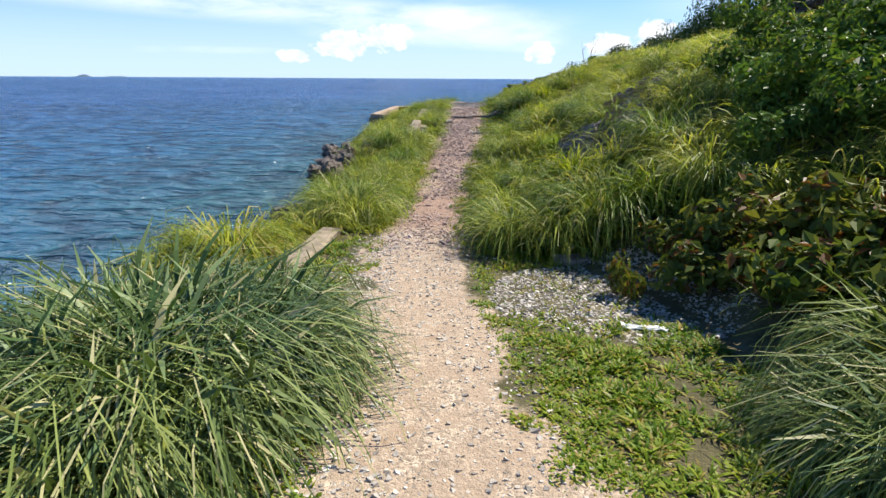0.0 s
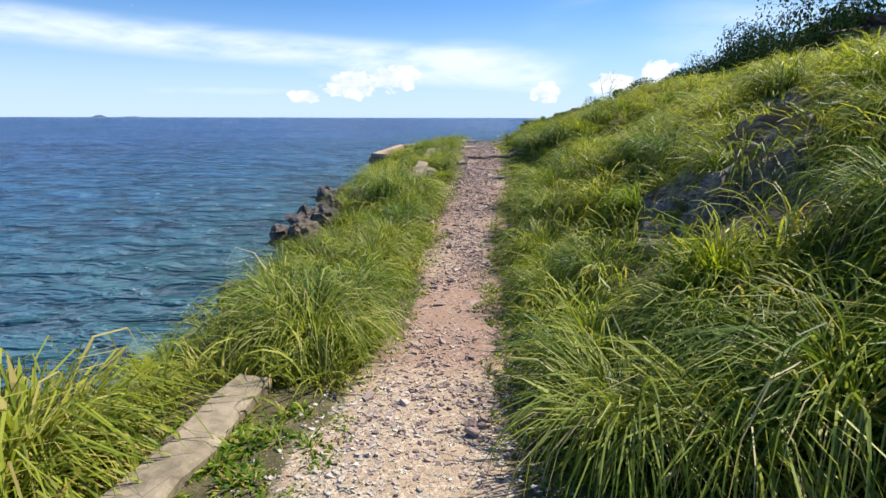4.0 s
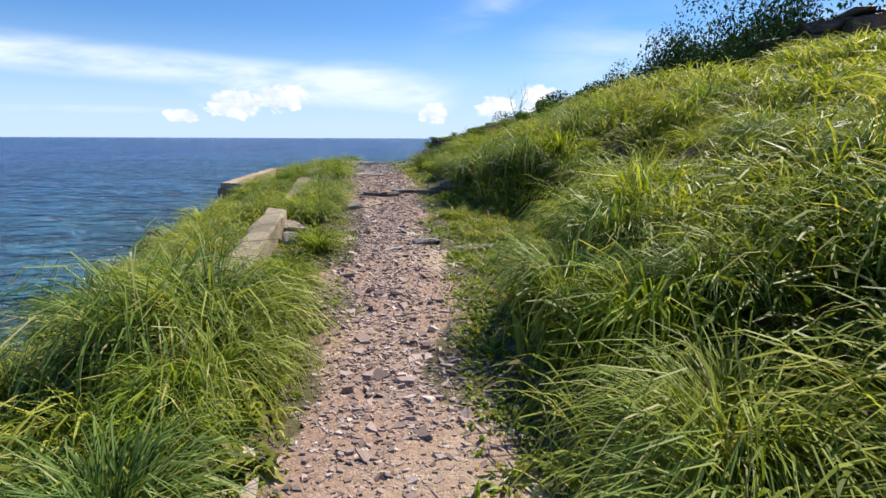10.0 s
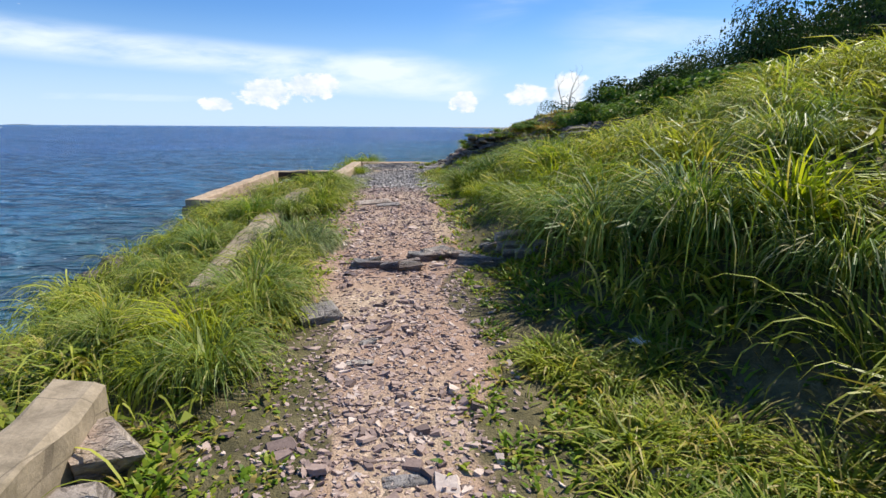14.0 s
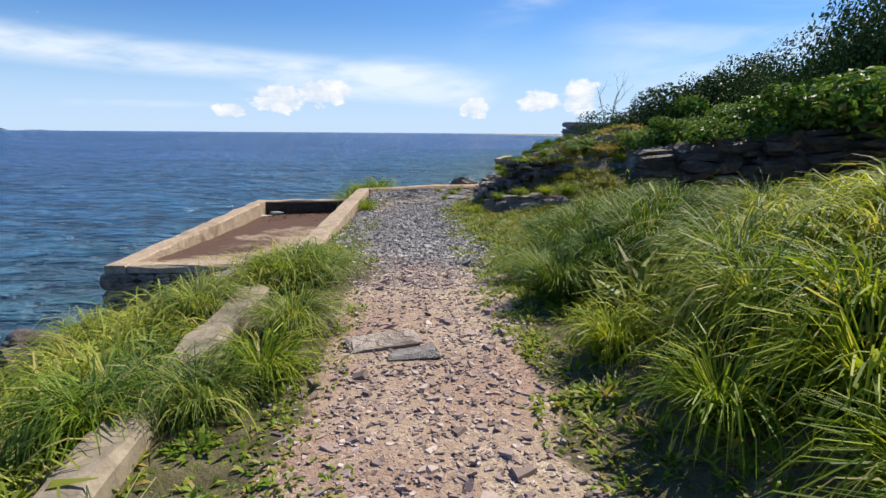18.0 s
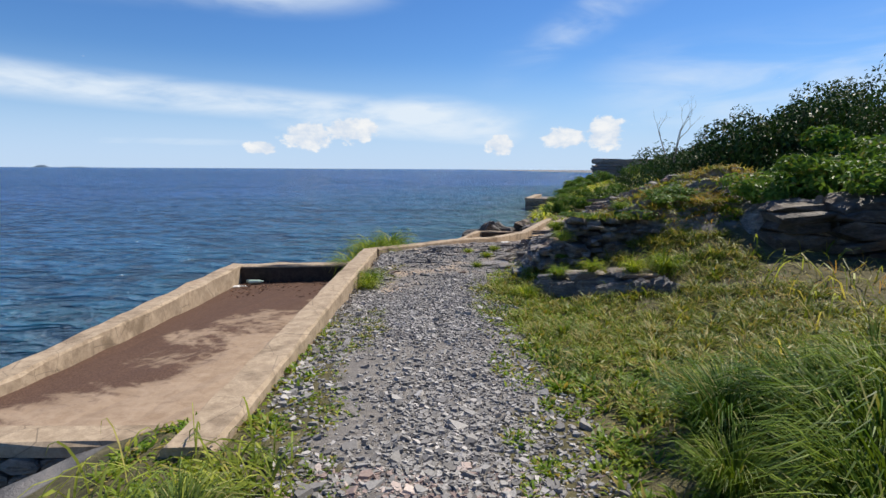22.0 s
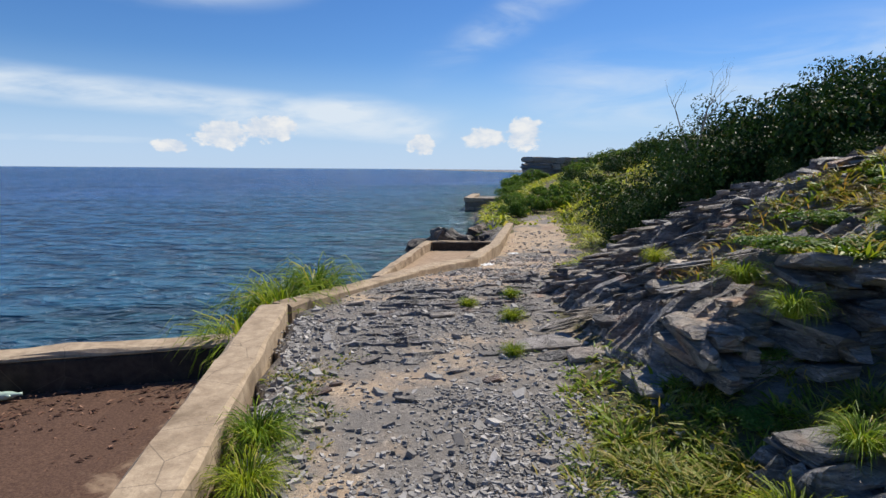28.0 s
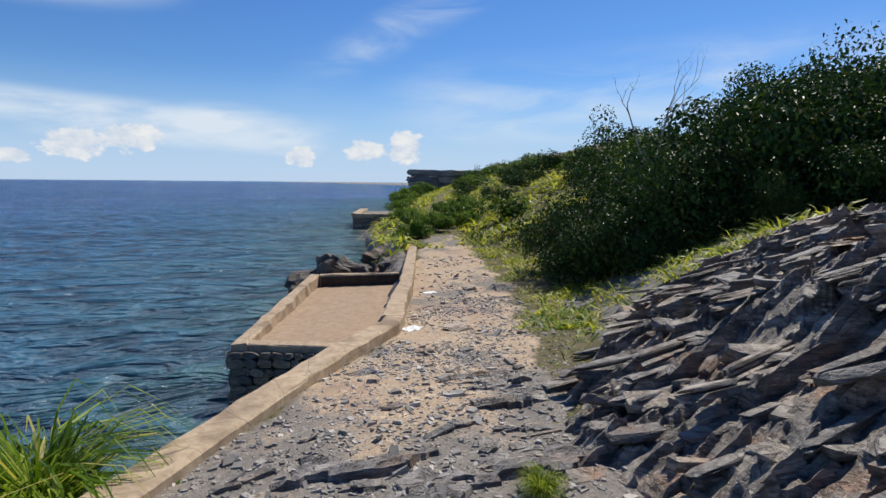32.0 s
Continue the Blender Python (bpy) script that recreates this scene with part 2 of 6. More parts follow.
def rock_material(name, a, b, c, rust=0.25, layer=6.0):
    m, g = material(name)
    layers = g.noise(g.scaled(g.pos, 1.2, 1.2, layer), 2.2, 6.0, 0.6, 0.5)
    grain = g.noise(g.pos, 34.0, 5.0, 0.7)
    blotch = g.noise(g.pos, 1.7, 4.0, 0.6)
    col = g.ramp(layers, (0.28, a), (0.5, b), (0.72, c))
    col = g.mix(g.math("MULTIPLY", g.smooth(blotch, 0.52, 0.72), rust), col, (0.30, 0.15, 0.07))
    bent = g.mix(0.10, g.pos, g.add("ShaderNodeTexNoise", Vector=g.pos, Scale=5.0).outputs["Color"])
    crack = g.voronoi(g.scaled(bent, 0.8, 0.8, 3.6), 5.0, "DISTANCE_TO_EDGE")
    fine = g.noise(g.scaled(bent, 1.5, 1.5, 9.0), 6.0, 5.0, 0.65, 0.6)
    vein = g.noise(g.scaled(g.pos, 1.0, 3.0, 7.0), 9.0, 3.0, 0.5, 1.0)
    col = g.mix(g.math("MULTIPLY", g.smooth(vein, 0.60, 0.66), 0.6), col, c)
    split = g.math("MULTIPLY", g.math("ADD", g.math("MULTIPLY", g.smooth(crack, 0.0, 0.02), 0.32), 0.68), g.math("ADD", g.math("MULTIPLY", g.smooth(fine, 0.36, 0.50), 0.6), 0.4))
    col = g.mix(split, g.mix(1.0, col, (0.42, 0.40, 0.38), "MULTIPLY"), col)
    tint = g.tree.nodes.new("ShaderNodeObjectInfo").outputs["Random"]
    col = g.mix(1.0, col, g.ramp(tint, (0.0, (0.70, 0.72, 0.76)), (0.6, (1.0, 0.98, 0.96)), (1.0, (1.45, 1.30, 1.12))), "MULTIPLY")
    col = g.mix(0.5, col, g.ramp(grain, (0.3, 0.35), (0.7, 0.75)), "OVERLAY")
    h = g.math("ADD", g.math("ADD", g.math("MULTIPLY", layers, 1.0), g.math("MULTIPLY", grain, 0.35)), g.math("MULTIPLY", split, 0.5))
    finish(g, col, 0.62, h, 0.8, 0.05, spec=0.4)
    return m


M["slate"] = rock_material("slate_rock", (0.070, 0.065, 0.062), (0.185, 0.171, 0.158), (0.41, 0.375, 0.335), 0.62)
M["boulder"] = rock_material("shore_rock", (0.035, 0.030, 0.026), (0.095, 0.080, 0.066), (0.20, 0.17, 0.145), 0.5, 2.5)
M["flagstone"] = rock_material("pale_flagstone", (0.165, 0.146, 0.132), (0.27, 0.24, 0.215), (0.39, 0.35, 0.315), 0.3, 6.0)
M["headland"] = rock_material("headland_rock", (0.16, 0.14, 0.12), (0.24, 0.21, 0.18), (0.36, 0.31, 0.26), 0.3, 8.0)


def chip_material(name, stops, rough=0.75):
    m, g = material(name)
    col = g.ramp(g.island, *stops)
    grain = g.noise(g.pos, 60.0, 4.0, 0.7)
    col = g.mix(0.45, col, g.ramp(grain, (0.3, 0.35), (0.7, 0.8)), "OVERLAY")
    finish(g, col, rough, grain, 0.35, 0.01)
    return m


M["chips_tan"] = chip_material("tan_stone_chips", ((0.0, (0.13, 0.095, 0.085)), (0.30, (0.255, 0.185, 0.160)), (0.8, (0.37, 0.275, 0.235)), (1.0, (0.56, 0.46, 0.40))))
M["chips_pale"] = chip_material("pale_crushed_gravel", ((0.0, (0.26, 0.228, 0.19)), (0.3, (0.38, 0.34, 0.285)), (0.8, (0.48, 0.435, 0.37)), (1.0, (0.64, 0.585, 0.50))))
M["chips_grey"] = chip_material("grey_stone_chips", ((0.0, (0.140, 0.130, 0.120)), (0.4, (0.235, 0.220, 0.204)), (0.85, (0.34, 0.318, 0.292)), (1.0, (0.52, 0.48, 0.44))))


def ground_material():
    """Earth, path gravel, lawn soil and rock, laid by how near the path and how steep the ground is."""
    m, g = material("ground_earth")
    path = g.add("ShaderNodeAttribute")
    path.attribute_name = "path"
    kind = g.tree.nodes.new("ShaderNodeSeparateColor")
    g.tree.links.new(path.outputs["Color"], kind.inputs[0])
    wear, grey, rocky = kind.outputs
    big = g.noise(g.pos, 1.1, 5.0, 0.6)
    mid = g.noise(g.pos, 6.0, 6.0, 0.65)
    grain = g.noise(g.pos, 45.0, 5.0, 0.7)
    red_part = path.outputs["Alpha"]
    bits = g.tree.nodes.new("ShaderNodeTexVoronoi")
    g.tree.links.new(g.mix(0.06, g.pos, g.add("ShaderNodeTexNoise", Vector=g.pos, Scale=30.0).outputs["Color"]), bits.inputs["Vector"])
    bits.inputs["Scale"].default_value = 62.0
    bits.inputs["Randomness"].default_value = 1.0
    cells = bits.outputs["Distance"]
    shade = g.tree.nodes.new("ShaderNodeSeparateColor")
    g.tree.links.new(bits.outputs["Color"], shade.inputs[0])
    earth = g.ramp(mid, (0.3, (0.34, 0.248, 0.168)), (0.55, (0.45, 0.348, 0.248)), (0.75, (0.55, 0.445, 0.33)))
    red = g.ramp(mid, (0.3, (0.285, 0.180, 0.128)), (0.7, (0.405, 0.285, 0.212)))
    earth = g.mix(g.smooth(g.math("ADD", red_part, g.math("MULTIPLY", g.math("SUBTRACT", big, 0.5), 0.8)), 0.35, 0.75), earth, red)
    grit = g.ramp(mid, (0.3, (0.15, 0.137, 0.124)), (0.7, (0.27, 0.243, 0.215)))
    trail = g.mix(g.smooth(g.math("ADD", grey, g.math("MULTIPLY", g.math("SUBTRACT", big, 0.5), 1.3)), 0.42, 0.68), earth, grit)
    trail = g.mix(g.smooth(mid, 0.38, 0.62), trail, g.mix(1.0, trail, g.ramp(shade.outputs[0], (0.0, 0.45), (0.6, 0.95), (1.0, 1.3)), "MULTIPLY"))
    soil = g.ramp(mid, (0.3, (0.055, 0.050, 0.024)), (0.55, (0.115, 0.100, 0.048)), (0.8, (0.22, 0.185, 0.105)))
    col = g.mix(g.smooth(g.math("ADD", wear, g.math("MULTIPLY", g.math("SUBTRACT", mid, 0.5), 0.8)), 0.35, 0.65), soil, trail)
    stone = g.ramp(g.noise(g.scaled(g.pos, 1.0, 1.0, 5.0), 2.0, 6.0, 0.6), (0.3, (0.085, 0.08, 0.078)), (0.5, (0.17, 0.16, 0.15)), (0.75, (0.30, 0.27, 0.24)))
    col = g.mix(g.smooth(g.math("ADD", rocky, g.math("MULTIPLY", g.math("SUBTRACT", mid, 0.5), 0.5)), 0.4, 0.6), col, stone)
    col = g.mix(0.45, col, g.ramp(grain, (0.3, 0.32), (0.7, 0.75)), "OVERLAY")
    h = g.math("ADD", g.math("ADD", g.math("MULTIPLY", grain, 0.3), g.math("MULTIPLY", mid, 0.6)), g.math("MULTIPLY", cells, -0.25))
    finish(g, col, 0.88, h, 0.7, 0.03, spec=0.2)
    return m


M["ground"] = ground_material()


def concrete_material(name, a, b, stain):
    m, g = material(name)
    big = g.noise(g.pos, 1.6, 5.0, 0.6)
    mid = g.noise(g.pos, 9.0, 6.0, 0.65, 0.4)
    fine = g.noise(g.pos, 60.0, 4.0, 0.7)
    crack = g.voronoi(g.pos, 1.9, "DISTANCE_TO_EDGE")
    col = g.mix(g.smooth(mid, 0.3, 0.7), a, b)
    col = g.mix(g.math("MULTIPLY", g.smooth(big, 0.5, 0.68), 0.75), col, stain)
    col = g.mix(g.math("MULTIPLY", g.math("LESS_THAN", crack, 0.006), 0.5), col, (0.10, 0.08, 0.06))
    col = g.mix(0.35, col, g.ramp(fine, (0.3, 0.35), (0.7, 0.7)), "OVERLAY")
    finish(g, col, 0.85, g.math("ADD", mid, g.math("MULTIPLY", fine, 0.4)), 0.35, 0.02, spec=0.25)
    return m


M["concrete"] = concrete_material("weathered_concrete", (0.31, 0.232, 0.158), (0.47, 0.365, 0.255), (0.17, 0.122, 0.078))

M["old_concrete"] = concrete_material("mossy_old_concrete", (0.22, 0.180, 0.125), (0.36, 0.295, 0.21), (0.10, 0.088, 0.052))


def floor_material():
    m, g = material("dirty_screed_floor")
    big = g.noise(g.pos, 0.55, 5.0, 0.6, 0.6)
    mid = g.noise(g.pos, 7.0, 6.0, 0.65, 0.4)
    fine = g.noise(g.pos, 50.0, 5.0, 0.7)
    parts = g.tree.nodes.new("ShaderNodeSeparateXYZ")
    g.tree.links.new(g.pos, parts.inputs[0])
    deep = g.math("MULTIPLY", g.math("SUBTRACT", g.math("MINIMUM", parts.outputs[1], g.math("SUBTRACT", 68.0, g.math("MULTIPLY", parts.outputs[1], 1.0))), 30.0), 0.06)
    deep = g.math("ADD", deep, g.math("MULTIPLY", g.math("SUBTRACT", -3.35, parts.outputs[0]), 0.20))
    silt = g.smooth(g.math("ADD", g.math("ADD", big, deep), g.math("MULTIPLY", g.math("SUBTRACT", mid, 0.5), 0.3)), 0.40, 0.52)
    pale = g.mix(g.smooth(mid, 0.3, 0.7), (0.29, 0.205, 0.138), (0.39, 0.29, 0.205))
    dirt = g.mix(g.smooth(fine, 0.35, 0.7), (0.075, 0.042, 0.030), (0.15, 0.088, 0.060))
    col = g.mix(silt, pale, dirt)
    finish(g, col, 0.9, g.math("ADD", mid, g.math("MULTIPLY", fine, 0.5)), 0.4, 0.02, spec=0.2)
    return m


M["screed"] = floor_material()
M["masonry"] = rock_material("rubble_masonry", (0.13, 0.11, 0.09), (0.22, 0.19, 0.155), (0.34, 0.29, 0.23), 0.3, 2.0)
# Near-black plaster: shade on the far parapet's inner face, put into colour
M["wall_shade"] = concrete_material("dark_shade_plaster", (0.035, 0.028, 0.022), (0.07, 0.055, 0.04), (0.02, 0.017, 0.014))
M["mortar"] = concrete_material("old_mortar", (0.15, 0.125, 0.10), (0.22, 0.185, 0.15), (0.08, 0.065, 0.05))


def water_material():
    m, g = material("sea_water")
    shore = g.add("ShaderNodeAttribute")
    shore.attribute_name = "shore"
    depth = shore.outputs["Fac"]
    patch = g.noise(g.scaled(g.pos, 0.14, 0.3, 1.0), 1.0, 5.0, 0.6, 0.5)
    depth = g.math("ADD", depth, g.math("MULTIPLY", g.math("SUBTRACT", patch, 0.5), 0.35))
    col = g.ramp(depth, (0.0, (0.15, 0.12, 0.085)), (0.10, (0.030, 0.056, 0.054)), (0.24, (0.012, 0.045, 0.060)), (0.50, (0.008, 0.047, 0.102)), (1.0, (0.014, 0.050, 0.138)))
    w1 = g.noise(g.scaled(g.pos, 0.6, 0.95, 1.0), 1.2, 3.0, 0.5, 0.5)
    w2 = g.noise(g.scaled(g.pos, 0.8, 1.7, 1.0), 3.0, 4.0, 0.6, 0.3)
    w3 = g.noise(g.scaled(g.pos, 0.10, 0.26, 1.0), 0.9, 4.0, 0.6, 0.3)
    h = g.math("ADD", g.math("ADD", g.math("MULTIPLY", w1, 1.0), g.math("MULTIPLY", w2, 0.14)), g.math("MULTIPLY", w3, 0.5))
    t = g.tree
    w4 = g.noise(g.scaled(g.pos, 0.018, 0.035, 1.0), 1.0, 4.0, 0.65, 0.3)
    # Bright crests and dark troughs of the waves are painted into the colour
    wave_light = g.smooth(g.math("ADD", g.math("ADD", g.math("MULTIPLY", w3, 0.2), g.math("MULTIPLY", w4, 0.2)), g.math("MULTIPLY", w1, 0.6)), 0.40, 0.58)
    col = g.mix(wave_light, g.mix(1.0, col, (0.72, 0.74, 0.80), "MULTIPLY"), g.mix(1.0, col, (2.5, 2.35, 2.2), "MULTIPLY"))
    bump = g.add("ShaderNodeBump", Strength=1.0, Distance=1.6, Height=h)
    body = g.add("ShaderNodeBsdfDiffuse", Color=col, Normal=bump.outputs[0])
    gloss = g.add("ShaderNodeBsdfGlossy", Color=(0.92, 0.97, 1.0, 1.0), Roughness=0.14, Normal=bump.outputs[0])
    share = g.add("ShaderNodeFresnel", IOR=1.33, Normal=bump.outputs[0])
    mixer = g.add("ShaderNodeMixShader", i0=g.math("MINIMUM", g.math("MULTIPLY", share.outputs[0], 1.0), 0.62), i1=body.outputs[0], i2=gloss.outputs[0])
    out = t.nodes.new("ShaderNodeOutputMaterial")
    t.links.new(mixer.outputs[0], out.inputs[0])
    return m


M["water"] = water_material()


def plain(name, a, b, scale=8.0, rough=0.6):
    m, g = material(name)
    n = g.noise(g.pos, scale, 5.0, 0.6)
    finish(g, g.mix(n, a, b), rough, n, 0.25, 0.01)
    return m


M["bark"] = plain("grey_brown_bark", (0.10, 0.075, 0.055), (0.20, 0.16, 0.12), 30.0, 0.9)
M["dead_wood"] = plain("bleached_dead_wood", (0.20, 0.17, 0.14), (0.40, 0.35, 0.29), 30.0, 0.85)
M["green_plastic"] = plain("cloudy_green_plastic", (0.30, 0.45, 0.36), (0.55, 0.66, 0.58), 12.0, 0.25)
M["white_litter"] = plain("white_plastic_litter", (0.70, 0.70, 0.68), (0.82, 0.82, 0.80), 12.0, 0.4)
M["island"] = plain("hazy_island", (0.10, 0.15, 0.20), (0.13, 0.18, 0.24), 0.01, 0.95)

# ---------------------------------------------------------------- plan of the place
# Stations along the walk: y, middle of the path x, its height, half width, distance to the sea edge,
# level width beside the path on the hill side, slope of the hill beyond
PLAN = [
    (-8, 0.30, 0.10, 0.60, 2.2, 0.60, 0.50),
    (0, -0.05, 0.00, 0.60, 2.2, 1.00, 0.50),
    (2.5, -0.18, -0.10, 0.50, 2.3, 1.70, 0.50),
    (5, -0.65, -0.24, 0.42, 2.0, 1.50, 0.55),
    (7.0, -0.64, -0.32, 0.28, 1.65, 0.45, 0.60),
    (9, -0.62, -0.36, 0.25, 1.65, 0.75, 0.66),
    (12, -0.58, -0.17, 0.30, 2.05, 0.35, 0.54),
    (14.0, -0.54, -0.03, 0.36, 2.05, 0.45, 0.50),
    (14.8, -0.52, 0.02, 0.38, 2.05, 1.30, 0.54),
    (16.4, -0.48, 0.13, 0.38, 2.4, 1.50, 0.54),
    (17.2, -0.46, 0.20, 0.38, 2.5, 0.50, 0.50),
    (20.5, -0.55, 0.37, 0.42, 2.6, 0.45, 0.45),
    (21.4, -0.56, 0.41, 0.43, 2.5, 0.42, 0.40),
    (22.5, -0.58, 0.44, 0.45, 2.4, 0.40, 0.22),
    (23.6, -0.61, 0.38, 0.48, 2.2, 0.50, 0.12),
    (25.6, -0.68, 0.25, 0.50, 2.0, 0.70, 0.11),
    (26.8, -0.72, 0.19, 0.60, 0.7, 0.90, 0.08),
    (28.5, -0.80, 0.11, 0.65, 0.6, 1.20, 0.09),
    (30.3, -0.92, 0.04, 0.70, 0.45, 0.90, 0.20),
    (31.6, -0.95, 0.06, 0.85, 0.3, 0.40, 0.44),
    (33.9, -0.55, 0.13, 1.20, 0.3, 0.30, 0.42),
    (36.3, 0.42, 0.02, 0.95, 0.3, 0.55, 0.38),
    (39, 1.75, -0.28, 0.80, 0.2, 1.30, 0.38),
    (44, 3.80, -0.85, 1.00, 0.3, 2.00, 0.35),
    (48, 5.05, -0.86, 0.90, 0.5, 2.00, 0.40),
    (52.2, 6.35, -0.75, 0.70, 1.0, 1.00, 0.45),
    (60, 9.0, -0.50, 0.50, 3.0, 0.60, 0.50),
    (75, 13.5, -0.30, 0.50, 5.0, 0.60, 0.50),
    (100, 23.0, 0.10, 0.50, 6.0, 0.60, 0.50),
    (125, 34.0, 0.60, 0.50, 6.0, 0.60, 0.62),
    (150, 46.0, 2.00, 0.50, 8.0, 0.60, 0.60),
    (165, 90.0, -2.4, 0.50, 9.0, 0.60, 0.0),
    (235, 180.0, -3.2, 0.50, 9.0, 0.60, 0.0),
]
PLAN_Y = [p[0] for p in PLAN]


def plan(y, n):
    """A smooth value of column n of the plan at y."""
    y = np.asarray(y, float)
    return sum(np.interp(y + d, PLAN_Y, [p[n] for p in PLAN]) for d in (-0.6, -0.2, 0.2, 0.6)) / 4


class Lattice:
    """Quick smooth noise for arrays."""

    def __init__(self, seed):
        self.v = np.random.RandomState(seed).rand(256, 256)

    def at(self, x, y):
        i, j = np.floor(x).astype(int), np.floor(y).astype(int)
        u, v = x - i, y - j
        u, v = u * u * (3 - 2 * u), v * v * (3 - 2 * v)
        a, b, c, d = (self.v[(i + p) % 256, (j + q) % 256] for p, q in ((0, 0), (1, 0), (0, 1), (1, 1)))
        return (a * (1 - u) + b * u) * (1 - v) + (c * (1 - u) + d * u) * v - 0.5

    def fractal(self, x, y, octaves=4):
        return sum(self.at(x * 2**k + 17 * k, y * 2**k + 31 * k) / 2**k for k in range(octaves))


LAT = Lattice(5)


def step(v, a, b):
    t = np.clip((v - a) / (b - a), 0, 1)
    return t * t * (3 - 2 * t)


def ground_height(x, y):
    x, y = np.asarray(x, float), np.asarray(y, float)
    mid, high, half, edge, level, slope = (plan(y, n) for n in range(1, 7))
    u = x - mid
    z = high + 0.02 * LAT.fractal(x * 2.3, y * 2.3)
    # seaward bank, then the drop to the water
    left = np.maximum(-u - half, 0)
    bank = np.maximum(np.minimum(left, edge) - 1.25, 0) * step(plan(y, 4), 1.2, 1.8)
    z = z - 0.05 * left - 0.34 * bank
    ragged = edge + 0.45 * LAT.fractal(x * 0.0 + 3.3, y * 0.8) + 0.2 * LAT.fractal(x * 1.5, y * 1.5, 2)
    over = np.maximum(left - ragged, 0)
    drop = np.where(over < 1.2, 1.75 * step(over, 0, 1.3), 0) + np.where(over >= 1.2, 1.72 + 0.2 * (over - 1.2), 0)
    z = z - drop + 0.35 * LAT.fractal(x * 0.9, y * 0.9) * step(over, 0.1, 1.0)
    # hillside
    right = np.maximum(u - half - level, 0)
    lift = slope * np.minimum(right, 3.2) + (0.62 - 0.36 * step(y, 24, 28) * (1 - step(y, 40, 46))) * slope * np.maximum(right - 3.2, 0)
    cap = 14 + 5 * LAT.fractal(x * 0.03, y * 0.03)
    lift = cap * (1 - np.exp(-lift / cap))
    z = z + lift + (0.25 * LAT.fractal(x * 0.45, y * 0.45) + 0.5 * LAT.fractal(x * 0.12, y * 0.12)) * step(right, 0.2, 4)
    # the ground is dug away under the platform
    pit = (x > -4.9) & (x < -2.0) & (y > 25.75) & (y < 34.1)
    z = np.where(pit, np.minimum(z, -0.85), z)
    return np.maximum(z, SEA - 2.5)


def ground_z(x, y):
    return float(ground_height(np.array([x]), np.array([y]))[0])


def mesh_from(name, verts, faces_n, corners, mat, smooth=False):
    """A mesh from arrays: verts (n, 3), corners a flat list of vertex numbers, faces_n corners to each face."""
    me = bpy.data.meshes.new(name)
    verts = np.asarray(verts, np.float32).reshape(-1, 3)
    corners = np.asarray(corners, np.int32).ravel()
    count = len(corners) // faces_n
    me.vertices.add(len(verts))
    me.vertices.foreach_set("co", verts.ravel())
    me.loops.add(len(corners))
    me.loops.foreach_set("vertex_index", corners)
    me.polygons.add(count)
    me.polygons.foreach_set("loop_start", np.arange(count, dtype=np.int32) * faces_n)
    me.polygons.foreach_set("loop_total", np.full(count, faces_n, np.int32))
    me.polygons.foreach_set("use_smooth", np.full(count, smooth))
    me.update(calc_edges=True)
    me.materials.append(mat)
    return me


def build_ground():
    ys = np.concatenate([np.arange(-12, 46, 0.17), np.arange(46, 70, 0.4), np.arange(70, 240, 2.0)])
    s = np.concatenate([np.arange(-26, -4.5, 1.0), np.arange(-4.5, 7.0, 0.14), np.arange(7, 16, 0.4), np.arange(16, 90, 1.6)])
    gs, gy = np.meshgrid(s, ys)
    gx = gs + plan(gy, 1)
    x, y = gx.ravel(), gy.ravel()
    nx, ny = len(s), len(ys)
    i = (np.arange(ny - 1)[:, None] * nx + np.arange(nx - 1)[None]).ravel()
    me = mesh_from("ground", np.stack([x, y, ground_height(x, y)], 1), 4, np.stack([i, i + 1, i + nx + 1, i + nx], 1), M["ground"], True)
    u, half, edge = x - plan(y, 1), plan(y, 3), plan(y, 4)
    wear = 1 - step(np.abs(u) + 0.5 * LAT.fractal(x * 1.1, y * 1.1), half * 0.9, half * 1.7)
    wear = wear * (1 - step(y, 53, 58))
    grey = 0.78 * step(y, 21, 26) * (1 - 0.45 * step(y, 35.0, 39.0)) + 0.55 * LAT.fractal(x * 0.7, y * 0.7)
    rocky = step(-u - half - edge, -0.25, 0.1) + step(y, 29, 33) * (1 - step(y, 41, 45)) * step(u, 1.6, 2.2)
    col = me.color_attributes.new("path", "FLOAT_COLOR", "POINT")
    red = step(y, 6.2, 7.6) * (1 - step(y, 8.6, 9.6)) + 0.62 * step(y, 8.6, 9.6) * (1 - step(y, 21, 24)) + 0.35 * step(y, 29, 31) + 0.5 * LAT.fractal(x * 0.8 + 20, y * 0.8)
    data = np.stack([wear, np.clip(grey, 0, 1), np.clip(rocky, 0, 1), np.clip(red, 0, 1)], 1).astype(np.float32)
    col.data.foreach_set("color", data.ravel())
    tagged(new("ground", me), "stony coastal ground of pinkish earth with a worn footpath", "ground", kind="structure")


